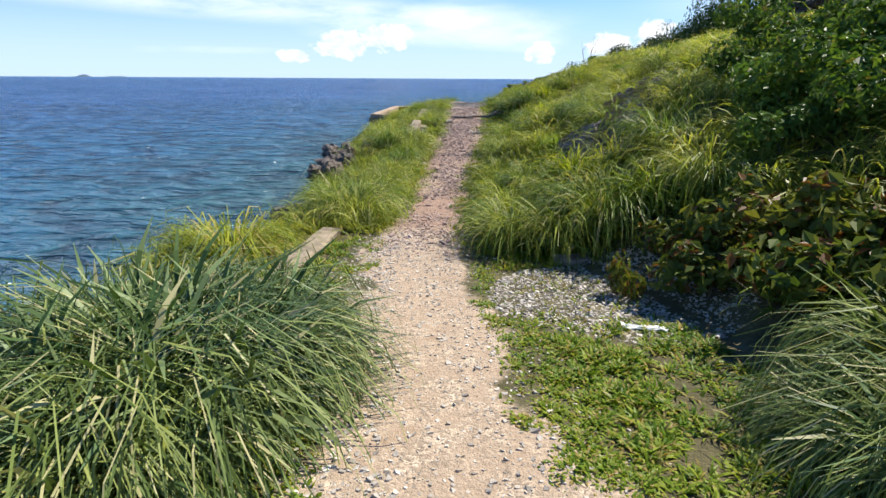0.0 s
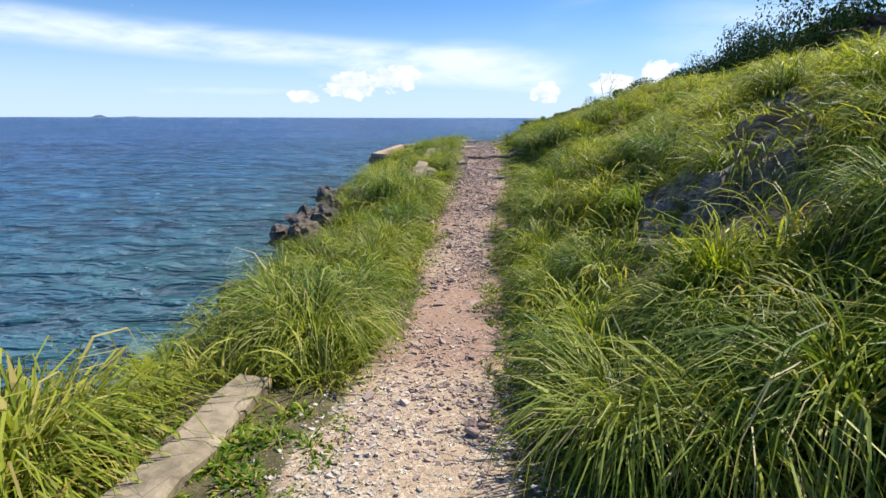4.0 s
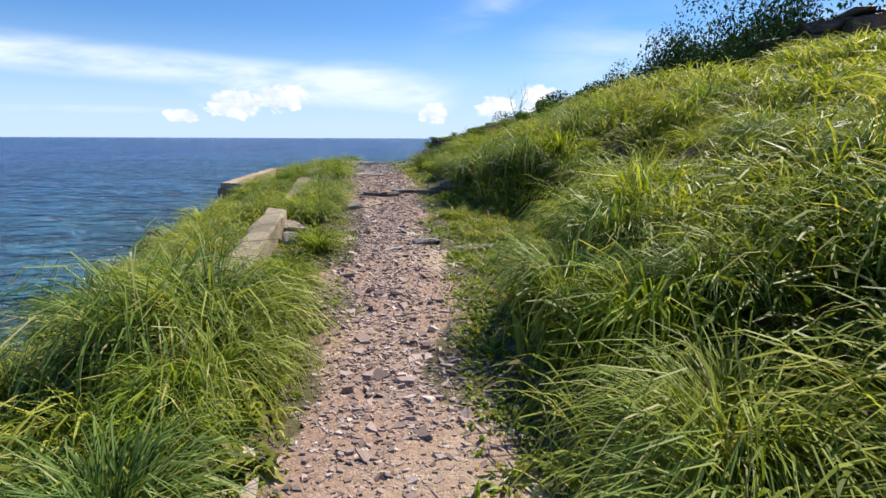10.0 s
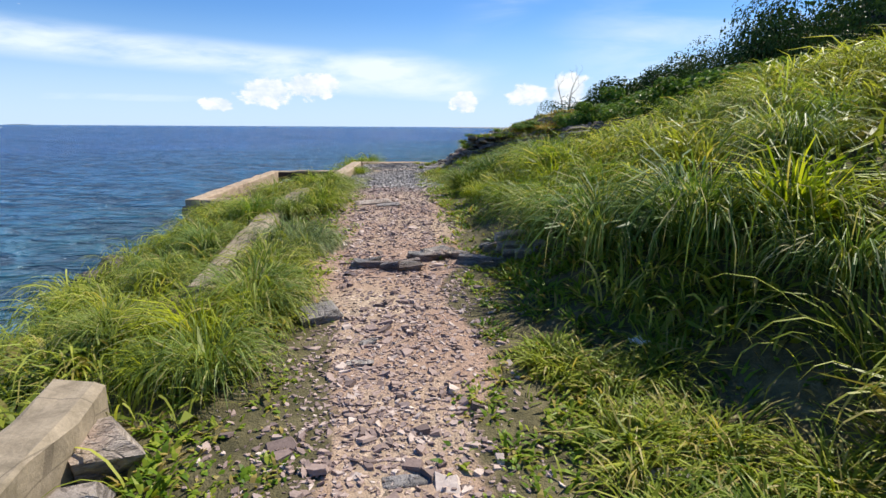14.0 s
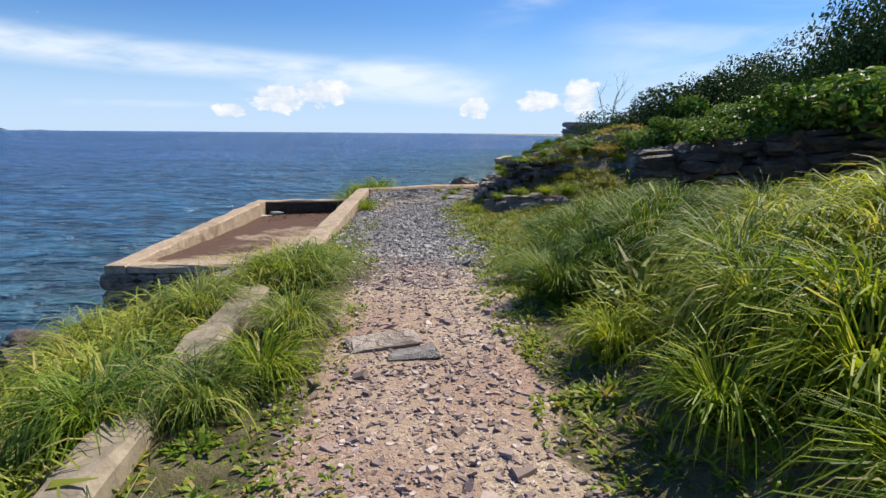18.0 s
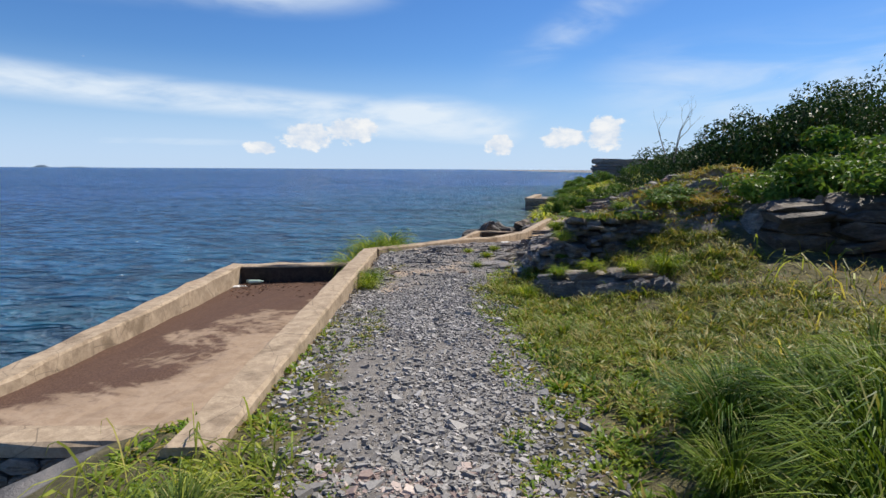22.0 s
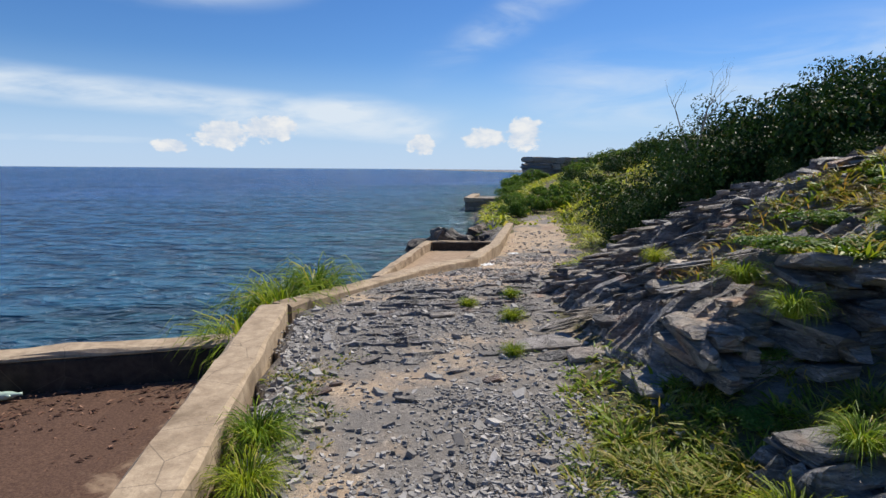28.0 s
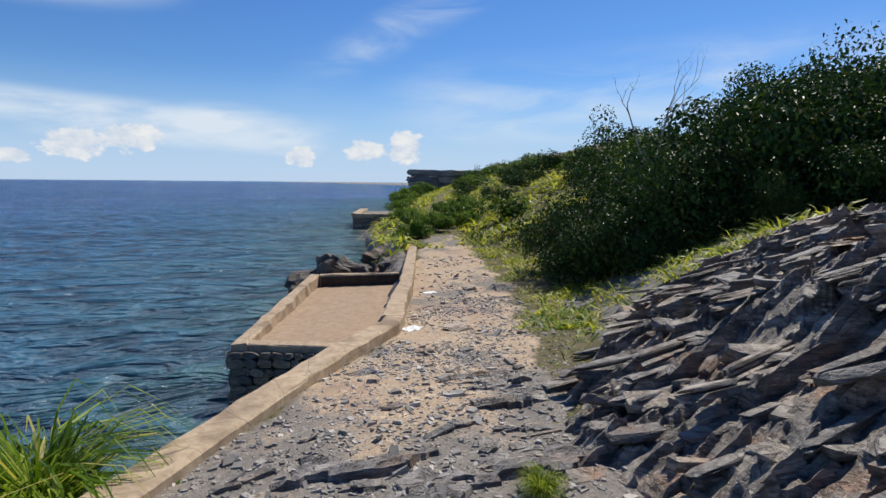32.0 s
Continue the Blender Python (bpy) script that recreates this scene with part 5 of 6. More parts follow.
chips("gravel_patch", 55, 5000, in_patch(1.15, 4.4, 1.05, 0.95), "chips_pale", "patch of pale grey gravel beside the path", 0.008, 0.024, 0.36, 0.35, 1.4, 5)
chips("start_gravel", 58, 8500, along_path(-2, 6.2, 1.3, lambda x, y: 0.35 + 0.6 * step(np.abs(x - plan(y, 1)), 0.1, 0.4)), "chips_pale", "small pale gravel trodden into the sandy path", 0.006, 0.019, 0.36, 0.35, 1.4, 5)
chips("verge_gravel", 57, 7000, along_path(1.0, 6.6, 2.6, lambda x, y: np.where(x < plan(y, 1) - 0.15, 0.95, 0.15)), "chips_pale", "loose pale gravel at the edge of the path", 0.007, 0.024, 0.36, 0.35, 1.4, 5)
chips("open_gravel", 59, 26000, along_path(24.2, 31.8, 1.75, lambda x, y: np.clip(0.72 + 2.0 * LAT.fractal(x * 0.8 + 7, y * 0.8), 0.12, 1)), "chips_grey", "loose grey slate gravel beside the platform wall", 0.011, 0.030, 0.5)
chips("wall_rubble", 56, 1300, lambda r, n: (-1.86 + np.abs(r.normal(0, 0.18, n)), r.uniform(26, 34, n)), "chips_grey", "broken stone along the foot of the parapet", 0.015, 0.05)

# ---------------------------------------------------------------- grass
def grass_cover(name, seed, count, y0, y1, u0, u1, keep, length, mat, label, width=0.011, segs=3, clump=0.0, droop=(0.9, 1.3), bend=1.0, tip=0.15, lift=None):
    """Blades over a stretch of the ground, in clumps that size; keep(u, y, x) gives the share that grows there."""
    rng = np.random.RandomState(seed)
    if clump:
        many = int((y1 - y0) * (u1 - u0) / clump**2 * 1.1)
        cy, cu, ch = rng.uniform(y0, y1, many), rng.uniform(u0, u1, many), rng.uniform(0.55, 1.3, many)
        pick = rng.randint(0, many, count)
        du, dy = rng.normal(0, 0.30 * clump, (2, count))
        y, u, vigour = cy[pick] + dy, cu[pick] + du, ch[pick] * np.clip(1.15 - np.hypot(du, dy) / clump * 0.6, 0.5, 1.2)
        heading = np.arctan2(dy, du) + rng.normal(0, 0.6, count)
    else:
        y, u = rng.uniform(y0, y1, count), rng.uniform(u0, u1, count)
        vigour = 0.55 + 0.9 * np.clip(0.5 + LAT.fractal(u * 1.3 + 9, y * 1.3, 3), 0, 1)
        heading = rng.rand(count) * 6.28
    x = u + plan(y, 1)
    ok = rng.rand(count) < keep(u, y, x)
    z = ground_height(x, y)
    ok &= z > SEA + 0.5
    x, y, z, heading, vigour = x[ok], y[ok], z[ok], heading[ok], vigour[ok]
    n = len(x)
    vigour = vigour * np.clip((np.abs(x - plan(y, 1)) - plan(y, 3)) / 0.55, 0.5, 1)
    tall = np.minimum(length * (0.6 + 0.6 * rng.rand(n)) * vigour, length * 1.15)
    lean = np.abs(rng.normal(tip, 0.22, n)) + 0.08
    if lift:
        z = z + np.maximum(lift(x, y), 0)
    v, q = blades(rng, np.stack([x, y, z - min(0.02, length * 0.03)], 1), heading, tall, lean, droop[0] + droop[1] * rng.rand(n), width * (0.65 + 0.7 * rng.rand(n)), segs, np.full(n, bend))
    tagged(new(name, mesh_from(name, v, 4, q, M[mat])), label, "grass", kind="stuff")


def verge(y):
    """Width of the low weeds between the path and the tall grass on the hill side."""
    return np.interp(y, [-8, 2.5, 5, 5.6, 6.2, 9, 12, 13.6, 14.6, 16.3, 17.2, 18.6, 20.5, 22, 24, 26, 28.5], [1.0, 1.7, 1.5, 0.8, 0.14, 0.14, 0.2, 0.35, 1.3, 1.5, 0.7, 0.7, 0.85, 0.5, 0.6, 0.8, 1.2])


def hill_share(u, y, x):
    half, level = plan(y, 3), verge(y)
    grow = step(u, half + level + 0.10, half + level + 0.30)
    pocket = (1 - step(np.abs(x - 1.5), 0.6, 0.85)) * (1 - step(np.abs(y - 7.9), 0.6, 0.85))
    grow = grow * (1 - 0.9 * pocket) * (1 - 0.85 * step(y, 22.7, 23.3) * (1 - step(x, 2.4, 3.2)))
    rock = step(y, 29.6, 30.6) * (1 - step(y, 37, 38.5)) * np.where(x < 5.2, 0.97, 0.75)
    gravel = step(y, 3.2, 3.8) * (1 - step(y, 5.2, 5.6)) * (1 - step(x, 1.9, 2.3))
    thin = np.clip(0.95 + 1.0 * LAT.fractal(x * 0.7, y * 0.7), 0.3, 1)
    clump = step(x, 0.5, 0.8) * (1 - step(x, 2.4, 2.8)) * step(y, 22.3, 22.7) * (1 - step(y, 25.4, 25.8))
    return grow * (1 - rock) * thin * (1 - gravel) * (1 - 0.85 * clump) * (1 - 0.95 * step(y, 24.9, 26.2) * (1 - step(x, 6.5, 8)))


def bank_share(u, y, x):
    half, edge = plan(y, 3), plan(y, 4)
    left = -u - half
    grow = step(left, 0.16, 0.30) * (1 - step(left, edge + 0.1, edge + 0.6))
    inner = 1 - step(-x, 1.55, 1.75)
    bare = step(y, 3.5, 4.2) * (1 - step(y, 6.3, 6.9)) * np.where(x > -1.66, 0.97, 0.55)
    lawn = step(y, 13.2, 13.9) * (1 - step(y, 16.6, 17.1)) * inner + step(y, 18.2, 18.8) * (1 - step(y, 23.4, 23.8)) * inner
    wall = np.where((np.abs(x + 1.87) < 0.27) & ((y < 6.6) | ((y > 13.6) & (y < 16.4)) | ((y > 18.0) & (y < 22.9))), 1.0, 0)
    paved = np.maximum(step(y, 24.5, 25.3), 0.75 * step(y, 20.8, 21.4) * inner)
    start = 1 - 0.9 * step(y, 0.4, 1.2) * (1 - step(y, 3.5, 3.9)) * step(-x, 0.7, 1.0)
    return grow * (1 - bare) * (1 - paved) * (1 - 0.97 * lawn) * (1 - wall) * start * (1 - 0.9 * step(y, 22.7, 23.4) * step(-x, 1.9, 2.1))


def weed_share(u, y, x):
    half, level, edge = plan(y, 3), plan(y, 5), plan(y, 4)
    ragged = 0.3 * LAT.fractal(x * 1.7, y * 1.7)
    level = verge(y)
    right = step(u + ragged, half * 1.0, half * 1.3) * (1 - step(u + ragged, half + level + 0.5, half + level + 1.1))
    left = step(-u + ragged, half * 1.0, half * 1.3) * (1 - step(-u, half + edge - 0.1, half + edge)) * 0.85
    thin = np.clip(0.95 + 1.4 * LAT.fractal(x * 0.9 + 60, y * 0.9), 0.1, 1)
    rock = step(y, 31.6, 32.6) * np.where(y < 38.5, 0.96, 0.5)
    patch = (1 - step(np.hypot((x - 0.95) / 1.0, (y - 4.55) / 0.9), 0.75, 1.05)) * 0.96
    strip = np.clip(0.72 + 2.6 * LAT.fractal(x * 0.5 + 14, y * 0.55, 2), 0, 1)
    grey = np.where((u < 0) & (y > 24.8), 1 - strip, 0)
    return (right + left) * thin * (1 - rock) * (1 - patch) * (1 - grey)


def lawn_strip(u, y, x):
    return step(x, 0.1, 0.4) * (1 - step(x, 1.4, 1.7)) * step(y, 14.6, 15.0) * (1 - step(y, 16.8, 17.2)) * np.clip(0.8 + LAT.fractal(x * 1.6, y * 1.6), 0.1, 1)


def lawn_share(u, y, x):
    edge = np.interp(y, [25.5, 28, 30, 31.2, 31.8], [0.6, 0.1, -0.30, -0.40, 0.2]) + 0.25 * LAT.fractal(x * 1.5, y * 1.5)
    return step(x, edge, edge + 0.25) * (1 - step(y, 31.1, 31.6)) * np.clip(0.85 + LAT.fractal(x * 1.1, y * 1.1 + 30), 0.1, 1)


def ridge_top(x, y):
    """Height of the ridge and of the jointed face before it over the ground."""
    face = (x > 1.42) & (x < 2.95) & (y > 31.0) & (y < 31.6)
    return np.maximum(main_ridge(x, y), np.where(face, 1.13 - ground_height(x, y), 0))


def ridge_share(u, y, x):
    cover = step(x, 1.35, 1.9) * step(y, 31.0, 31.3) * (1 - step(y - 0.35 * (x - 2), 32.6, 33.3))
    return cover * np.clip(0.65 + 1.6 * LAT.fractal(x * 1.1 + 11, y * 1.1, 3), 0, 1)


def dry_share(u, y, x):
    slope = step(y, 27.5, 28.6) * (1 - step(y, 33.2, 34.2)) * step(x, 2.3, 3.2)
    edge = step(-x, 1.7, 1.9) * (1 - step(-x, 3.2, 3.5)) * step(y, 3.6, 4.2) * (1 - step(y, 6.4, 7.0))
    return np.clip(slope * np.clip(0.4 + 1.4 * LAT.fractal(x * 0.8, y * 0.8 + 5), 0, 1) + edge, 0, 1)


def far_share(u, y, x):
    half, level = plan(y, 3), plan(y, 5)
    ridge = 1 - (1 - step(u, half + level * 0.5, half + level + 0.6)) * (1 - step(y, 38, 39))
    return step(u, half * 0.9, half * 1.4) * ridge * step(y, 37.0, 38.6) * np.clip(0.7 + 0.8 * LAT.fractal(x * 0.6, y * 0.6), 0, 1)


grass_cover("bank_grass", 11, 46000, -5, 27, -3.8, -0.2, bank_share, 0.60, "grass", "long green grass arching over the sea bank", 0.0105, 6, 0.50, (1.75, 1.1), 1.65)
grass_cover("hill_grass", 12, 72000, -3, 34, 0.2, 5.0, hill_share, 0.70, "grass", "tall sunlit grass arching in clumps on the hillside", 0.0115, 6, 0.62, (1.75, 1.1), 1.7)
grass_cover("bank_thatch", 25, 16000, -3, 27, -3.6, -0.3, bank_share, 0.34, "thatch", "dense short grass under the long blades of the bank", 0.034, 2, 0.48, (0.8, 0.8), 1.2)
grass_cover("hill_thatch", 26, 24000, -3, 28, 0.3, 5.0, hill_share, 0.40, "thatch", "dense short grass under the long blades of the hill", 0.036, 2, 0.60, (0.8, 0.8), 1.2)
grass_cover("upper_hill_grass", 18, 25000, -3, 34, 4.6, 9.5, hill_share, 0.72, "grass", "tall sunlit grass higher on the hillside", 0.020, 3, 0.8, (1.2, 1.0), 1.8)
grass_cover("high_hill_grass", 13, 20000, 0, 62, 9.0, 26.0, hill_share, 0.9, "grass", "yellow-green grass high on the hillside", 0.05, 2, 0.9, (1.0, 1.0), 1.5)
grass_cover("start_weeds", 16, 84000, 0.3, 6.3, -1.5, 1.9, weed_share, 0.085, "weed", "low green clover and short grass beside the path", 0.0135, 2, 0.13, (0.5, 0.9), 1.0, 0.5)
grass_cover("clover_patch", 27, 24000, 1.6, 3.8, 0.1, 1.5, lambda u, y, x: 1 - step(np.hypot((x - 0.62) / 0.46, (y - 2.75) / 0.85) + 0.7 * LAT.fractal(x * 2.5, y * 2.5), 0.8, 1.05), 0.085, "weed", "thick bright green clover beside the sandy path", 0.017, 2, 0.12, (0.5, 1.0), 1.0, 0.5)
grass_cover("lawn_grass", 23, 16000, 14.4, 17.4, 0.35, 2.1, lawn_strip, 0.24, "lawn", "short yellow-green grass on the level ground beside the path", 0.009, 3, 0.25, (0.8, 1.2), 1.0, 0.3)
grass_cover("left_weeds", 14, 60000, 6.5, 36, -1.9, -0.2, weed_share, 0.085, "weed", "low green weeds between the path and the wall", 0.020, 2, 0.16, (0.5, 1.0), 1.0, 0.45)
grass_cover("wall_weeds", 28, 26000, 24.6, 33.6, -1.35, -0.5, lambda u, y, x: step(x, -1.95, -1.85) * np.clip(0.35 + 3.2 * LAT.fractal(x * 0.5 + 14, y * 0.7, 2), 0, 1), 0.11, "meadow", "patches of green weeds along the foot of the parapet", 0.013, 2, 0.18, (0.6, 1.0), 1.0, 0.45)
grass_cover("right_weeds", 20, 100000, 6.5, 40, 0.2, 2.2, weed_share, 0.12, "weed", "low green weeds and short grass beside the path", 0.019, 2, 0.16, (0.5, 1.0), 1.0, 0.45)
grass_cover("lawn_weeds", 19, 84000, 25.5, 31.7, 0.3, 4.6, lawn_share, 0.19, "meadow", "low green weeds in front of the rocks", 0.011, 2, 0.22, (0.6, 1.2), 1.0, 0.4)
grass_cover("far_verge_grass", 17, 34000, 36, 64, 0.4, 9.0, far_share, 0.34, "grass", "green grass beside the far path", 0.034, 2, 0.5, (0.9, 1.2))
grass_cover("far_slope_grass", 24, 22000, 52, 140, -4.0, 16.0, lambda u, y, x: np.where(np.abs(u) < 0.4, 0.1, 0.9), 0.8, "grass", "green grass over the far slopes", 0.11, 2, 1.2, (0.9, 1.2), 1.2)
grass_cover("dry_grass", 15, 24000, 3, 37, -3.4, 8.0, dry_share, 0.34, "dry_grass", "dry straw-coloured grass among the rocks", 0.011, 3, 0.4, (0.8, 1.2))
grass_cover("ridge_grass", 21, 26000, 30.9, 34.2, 1.5, 6.2, ridge_share, 0.24, "dry_grass", "short yellow-green grass growing over the ridge", 0.012, 3, 0.3, (0.9, 1.2), 1.0, 0.3, ridge_top)
grass_cover("ridge_weeds", 22, 34000, 30.9, 33.6, 1.5, 5.6, ridge_share, 0.13, "weed", "green creeping weeds over the ridge", 0.022, 2, 0.3, (0.5, 1.0), 1.0, 0.5, ridge_top)

# clumps that can be told apart
TUFTS = [tussock_mesh(30 + k, 1000, 0.31 + 0.02 * k, 1.36 + 0.05 * k, M["draped"], 0.0070, 1.42) for k in range(2)]
TUFTS += [tussock_mesh(32 + k, 500, 0.24 + 0.02 * k, 1.15 + 0.05 * k, M["tussock"], 0.0105, (0.86, 0.90)[k]) for k in range(2)]
TUFTS += [tussock_mesh(40 + k, 340, 0.14, 0.86, M["tuft"], 0.012, 0.84) for k in range(2)]

TUFTS.append(tussock_mesh(47, 460, 0.18, 0.95, M["lawn"], 0.009))
TUFTS.append(tussock_mesh(48, 640, 0.22, 0.92, M["deep"], 0.0125, 0.60))


def tussock(x, y, k, scale, label="green grass tussock with long arching blades", dz=0.0, group="tussocks along the path"):
    scale = scale * (0.86 if k in (2, 3) and y > 5 else 1.0)
    ob = new("grass_tussock")
    for me, name in zip(TUFTS[k], ("outer_spray", "inner_tuft")):
        part(name, me, ob)
    ob.matrix_basis = at(x, y, dz, (scale, scale, scale * 1.25), (x * 991 + y * 577) % 360)
    return tagged(ob, label, "grass", group)


for x, y, k, s in [
    # beside the start
    (-1.42, 2.45, 1, 1.08), (-1.36, 3.00, 0, 1.02), (-1.80, 2.75, 1, 1.25), (-1.85, 2.15, 0, 1.1), (-1.50, 1.90, 0, 0.8), (-2.2, 3.2, 1, 1.15), (-2.35, 2.5, 1, 1.1), (-1.55, 3.5, 0, 0.85),
    (2.00, 1.95, 1, 0.88), (2.3, 2.5, 0, 0.9), (2.5, 1.8, 1, 0.9), (1.75, 2.3, 0, 0.6),
    (-2.75, 5.9, 6, 1.35), (-2.50, 5.5, 6, 1.0), (-3.0, 5.4, 6, 1.1),
    (0.40, 6.0, 3, 0.88), (0.85, 5.85, 2, 0.92), (1.3, 5.8, 3, 0.95), (1.75, 5.7, 4, 0.95), (2.2, 5.6, 3, 0.9), (0.40, 6.8, 4, 0.75), (0.95, 6.7, 3, 0.65),
    (-1.62, 7.3, 3, 0.85), (-1.58, 8.0, 3, 0.8), (-1.95, 7.7, 2, 0.9), (-1.55, 8.8, 4, 0.7), (-1.6, 9.6, 3, 0.7), (-1.6, 10.5, 3, 0.7), (-1.55, 11.5, 2, 0.65), (-1.6, 12.4, 4, 0.7),
    (0.35, 9.8, 3, 0.75), (0.5, 11.0, 2, 0.8), (0.75, 12.2, 4, 0.85), (0.6, 13.0, 3, 0.75), (0.3, 8.3, 2, 0.75), (0.35, 9.1, 4, 0.7),
    # about the middle
    (-1.42, 17.75, 3, 0.60), (-1.42, 16.9, 2, 0.52), (-1.22, 15.35, 5, 0.50), (-1.5, 19.55, 1, 0.52), (-1.32, 19.3, 0, 0.4), (-1.5, 18.6, 3, 0.5), (-1.62, 17.3, 4, 0.6), (-1.66, 13.2, 3, 0.95), (-1.5, 12.6, 3, 0.65), (-2.05, 13.1, 2, 1.05), (-1.78, 13.7, 4, 0.7), (-1.38, 13.8, 4, 0.5), (-2.2, 14.2, 3, 0.7), (-2.3, 15.3, 3, 0.7), (-1.36, 14.4, 4, 0.45),
    (1.05, 18.1, 3, 0.85), (0.85, 18.95, 2, 0.8), (1.5, 17.6, 3, 0.95), (1.9, 17.3, 4, 0.95), (1.35, 14.7, 4, 0.9), (1.6, 14.1, 5, 1.0), (1.9, 14.9, 3, 0.95), (1.15, 13.6, 2, 0.8),
    (-1.48, 21.95, 3, 0.50), (-1.70, 23.2, 2, 0.60), (-1.55, 23.5, 3, 0.55), (-1.75, 20.9, 2, 0.45), (-2.0, 20.95, 3, 0.45), (-1.72, 24.35, 3, 0.42), (-1.5, 21.2, 4, 0.55), (-1.85, 23.3, 5, 0.7),
    (0.50, 22.45, 7, 0.56), (0.95, 22.75, 7, 0.60), (0.55, 23.3, 3, 0.6), (1.05, 25.2, 7, 0.58), (1.45, 25.1, 7, 0.64), (0.72, 20.4, 4, 0.62), (1.0, 19.55, 5, 0.72), (0.55, 21.3, 5, 0.5), (1.2, 20.2, 4, 0.8), (1.15, 18.75, 4, 0.7), (1.25, 21.0, 4, 0.8), (1.5, 20.6, 5, 0.9), (0.95, 23.8, 7, 0.64), (1.2, 24.15, 7, 0.72), (1.5, 23.3, 7, 0.76), (1.75, 23.7, 7, 0.80), (1.35, 22.95, 7, 0.68), (1.8, 24.7, 7, 0.76), (2.1, 24.1, 7, 0.84), (1.3, 25.5, 7, 0.48), (2.3, 24.4, 7, 0.80), (1.45, 24.6, 7, 0.72), (0.8, 24.6, 7, 0.40), (1.9, 25.2, 7, 0.64), (2.6, 24.9, 7, 0.72),
]:
    tussock(x, y, k, s)
for x, y, k, s, dz in [(-1.80, 31.3, 5, 0.42, 0), (-1.76, 30.8, 4, 0.36, 0), (-2.46, 34.1, 4, 1.05, 0.40), (-2.2, 34.8, 5, 1.05, 0.36), (-1.85, 35.5, 4, 0.9, 0.30), (-2.6, 33.7, 5, 0.75, 0.2), (-2.15, 35.3, 4, 1.0, 0.25), (-2.65, 34.6, 5, 1.1, 0.3), (-1.6, 36.0, 5, 0.7, 0.0), (0.62, 30.1, 5, 0.42, 0), (1.32, 31.05, 4, 0.32, 0.45), (1.3, 31.5, 5, 0.3, 0.5), (0.3, 33.6, 5, 0.24, 0), (0.55, 34.6, 4, 0.22, 0.02), (-0.05, 34.2, 5, 0.2, 0), (1.6, 33.2, 4, 0.25, 0.3), (0.05, 32.6, 5, 0.2, 0), (1.1, 30.3, 4, 0.3, 0.2), (1.55, 30.1, 5, 0.32, 0.25), (2.05, 29.85, 4, 0.36, 0.2), (2.5, 29.9, 5, 0.5, 0.1), (2.3, 31.4, 4, 0.26, 0.5)]:
    tussock(x, y, k, s, "yellow-green grass tuft rooted at the wall and rocks", dz, "small tufts by the wall and rocks")

def scatter_tussocks(seed, tries, x0, x1, y0, y1, share, gap, sizes, kinds, label, group):
    """Clumps spread over a slope with that least distance between them."""
    rng = random.Random(seed)
    put = []
    for _ in range(tries):
        x, y = rng.uniform(x0, x1), rng.uniform(y0, y1)
        u = x - float(plan(y, 1))
        if any(math.dist((x, y), p) < gap for p in put):
            continue
        if rng.random() < float(share(np.array([u]), np.array([y]), np.array([x]))[0]) ** 1.5:
            put.append((x, y))
            tussock(x, y, rng.choice(kinds), rng.uniform(*sizes), label, 0.0, group)


scatter_tussocks(61, 900, 0.2, 3.6, 6.5, 25.0, lambda u, y, x: hill_share(u - 0.35, y, x), 0.85, (0.50, 0.85), (2, 3, 3, 4, 5, 4), "sunlit grass tussock with upright arching blades", "tussocks on the hillside")
scatter_tussocks(62, 500, 3.6, 9.5, 6.5, 29.0, hill_share, 1.5, (0.55, 0.85), (3, 4, 5), "bright tall grass clump high on the slope", "clumps on the upper slope")
scatter_tussocks(63, 500, -3.3, -1.2, 7.0, 24.0, lambda u, y, x: bank_share(u + 0.1, y, x), 0.75, (0.36, 0.58), (2, 3, 4, 5), "green grass tussock on the sea bank", "tussocks on the sea bank")

# ---------------------------------------------------------------- shrubs and trees
LEAVES = {
    "near": [leaf_cloud(400 + k, 3000, 0.12, np.array((1.0, 1.0, 0.8)), M["leaf_mid"]) for k in range(3)],
    "mid": [leaf_cloud(410 + k, 6500, 0.066, np.array((1.0, 1.0, 0.85)), M["leaf"], 14) for k in range(3)],
    "tree": [leaf_cloud(425 + k, 7000, 0.060, np.array((1.0, 1.0, 0.8)), M["leaf"], 18) for k in range(2)] * 2,
    "scrub": [leaf_cloud(470 + k, 1000, 0.17, np.array((1.0, 1.0, 0.8)), M["leaf_mid"], 12) for k in range(3)],
    "far": [leaf_cloud(420 + k, 2200, 0.10, np.array((1.0, 1.0, 0.8)), M["leaf"], 14) for k in range(3)],
    "creeper": [leaf_cloud(430 + k, 2500, 0.12, np.array((1.0, 1.0, 0.6)), M["leaf_light"], 12) for k in range(3)],
    "red": [leaf_cloud(440 + k, 620, 0.20, np.array((0.9, 0.9, 0.75)), M["leaf_red"], 8) for k in range(3)],
}
STEMS = [stems_mesh("branches", 450 + k, 4, 0.55, 0.7, M["bark"], 0.03, 1) for k in range(3)]


def shrub(x, y, scale, kind, label, name="shrub", category="bush", group="", dz=0.0, z=None):
    n = int(abs(x * 31 + y * 17)) % 3
    root = tagged(new(name), label, category, group)
    root.matrix_basis = at(x, y, dz, scale, (x * 463 + y * 271) % 360, (0, 0), z)
    part("foliage", LEAVES[kind][n], root)
    part("branch_frame", STEMS[n], root)
    return root


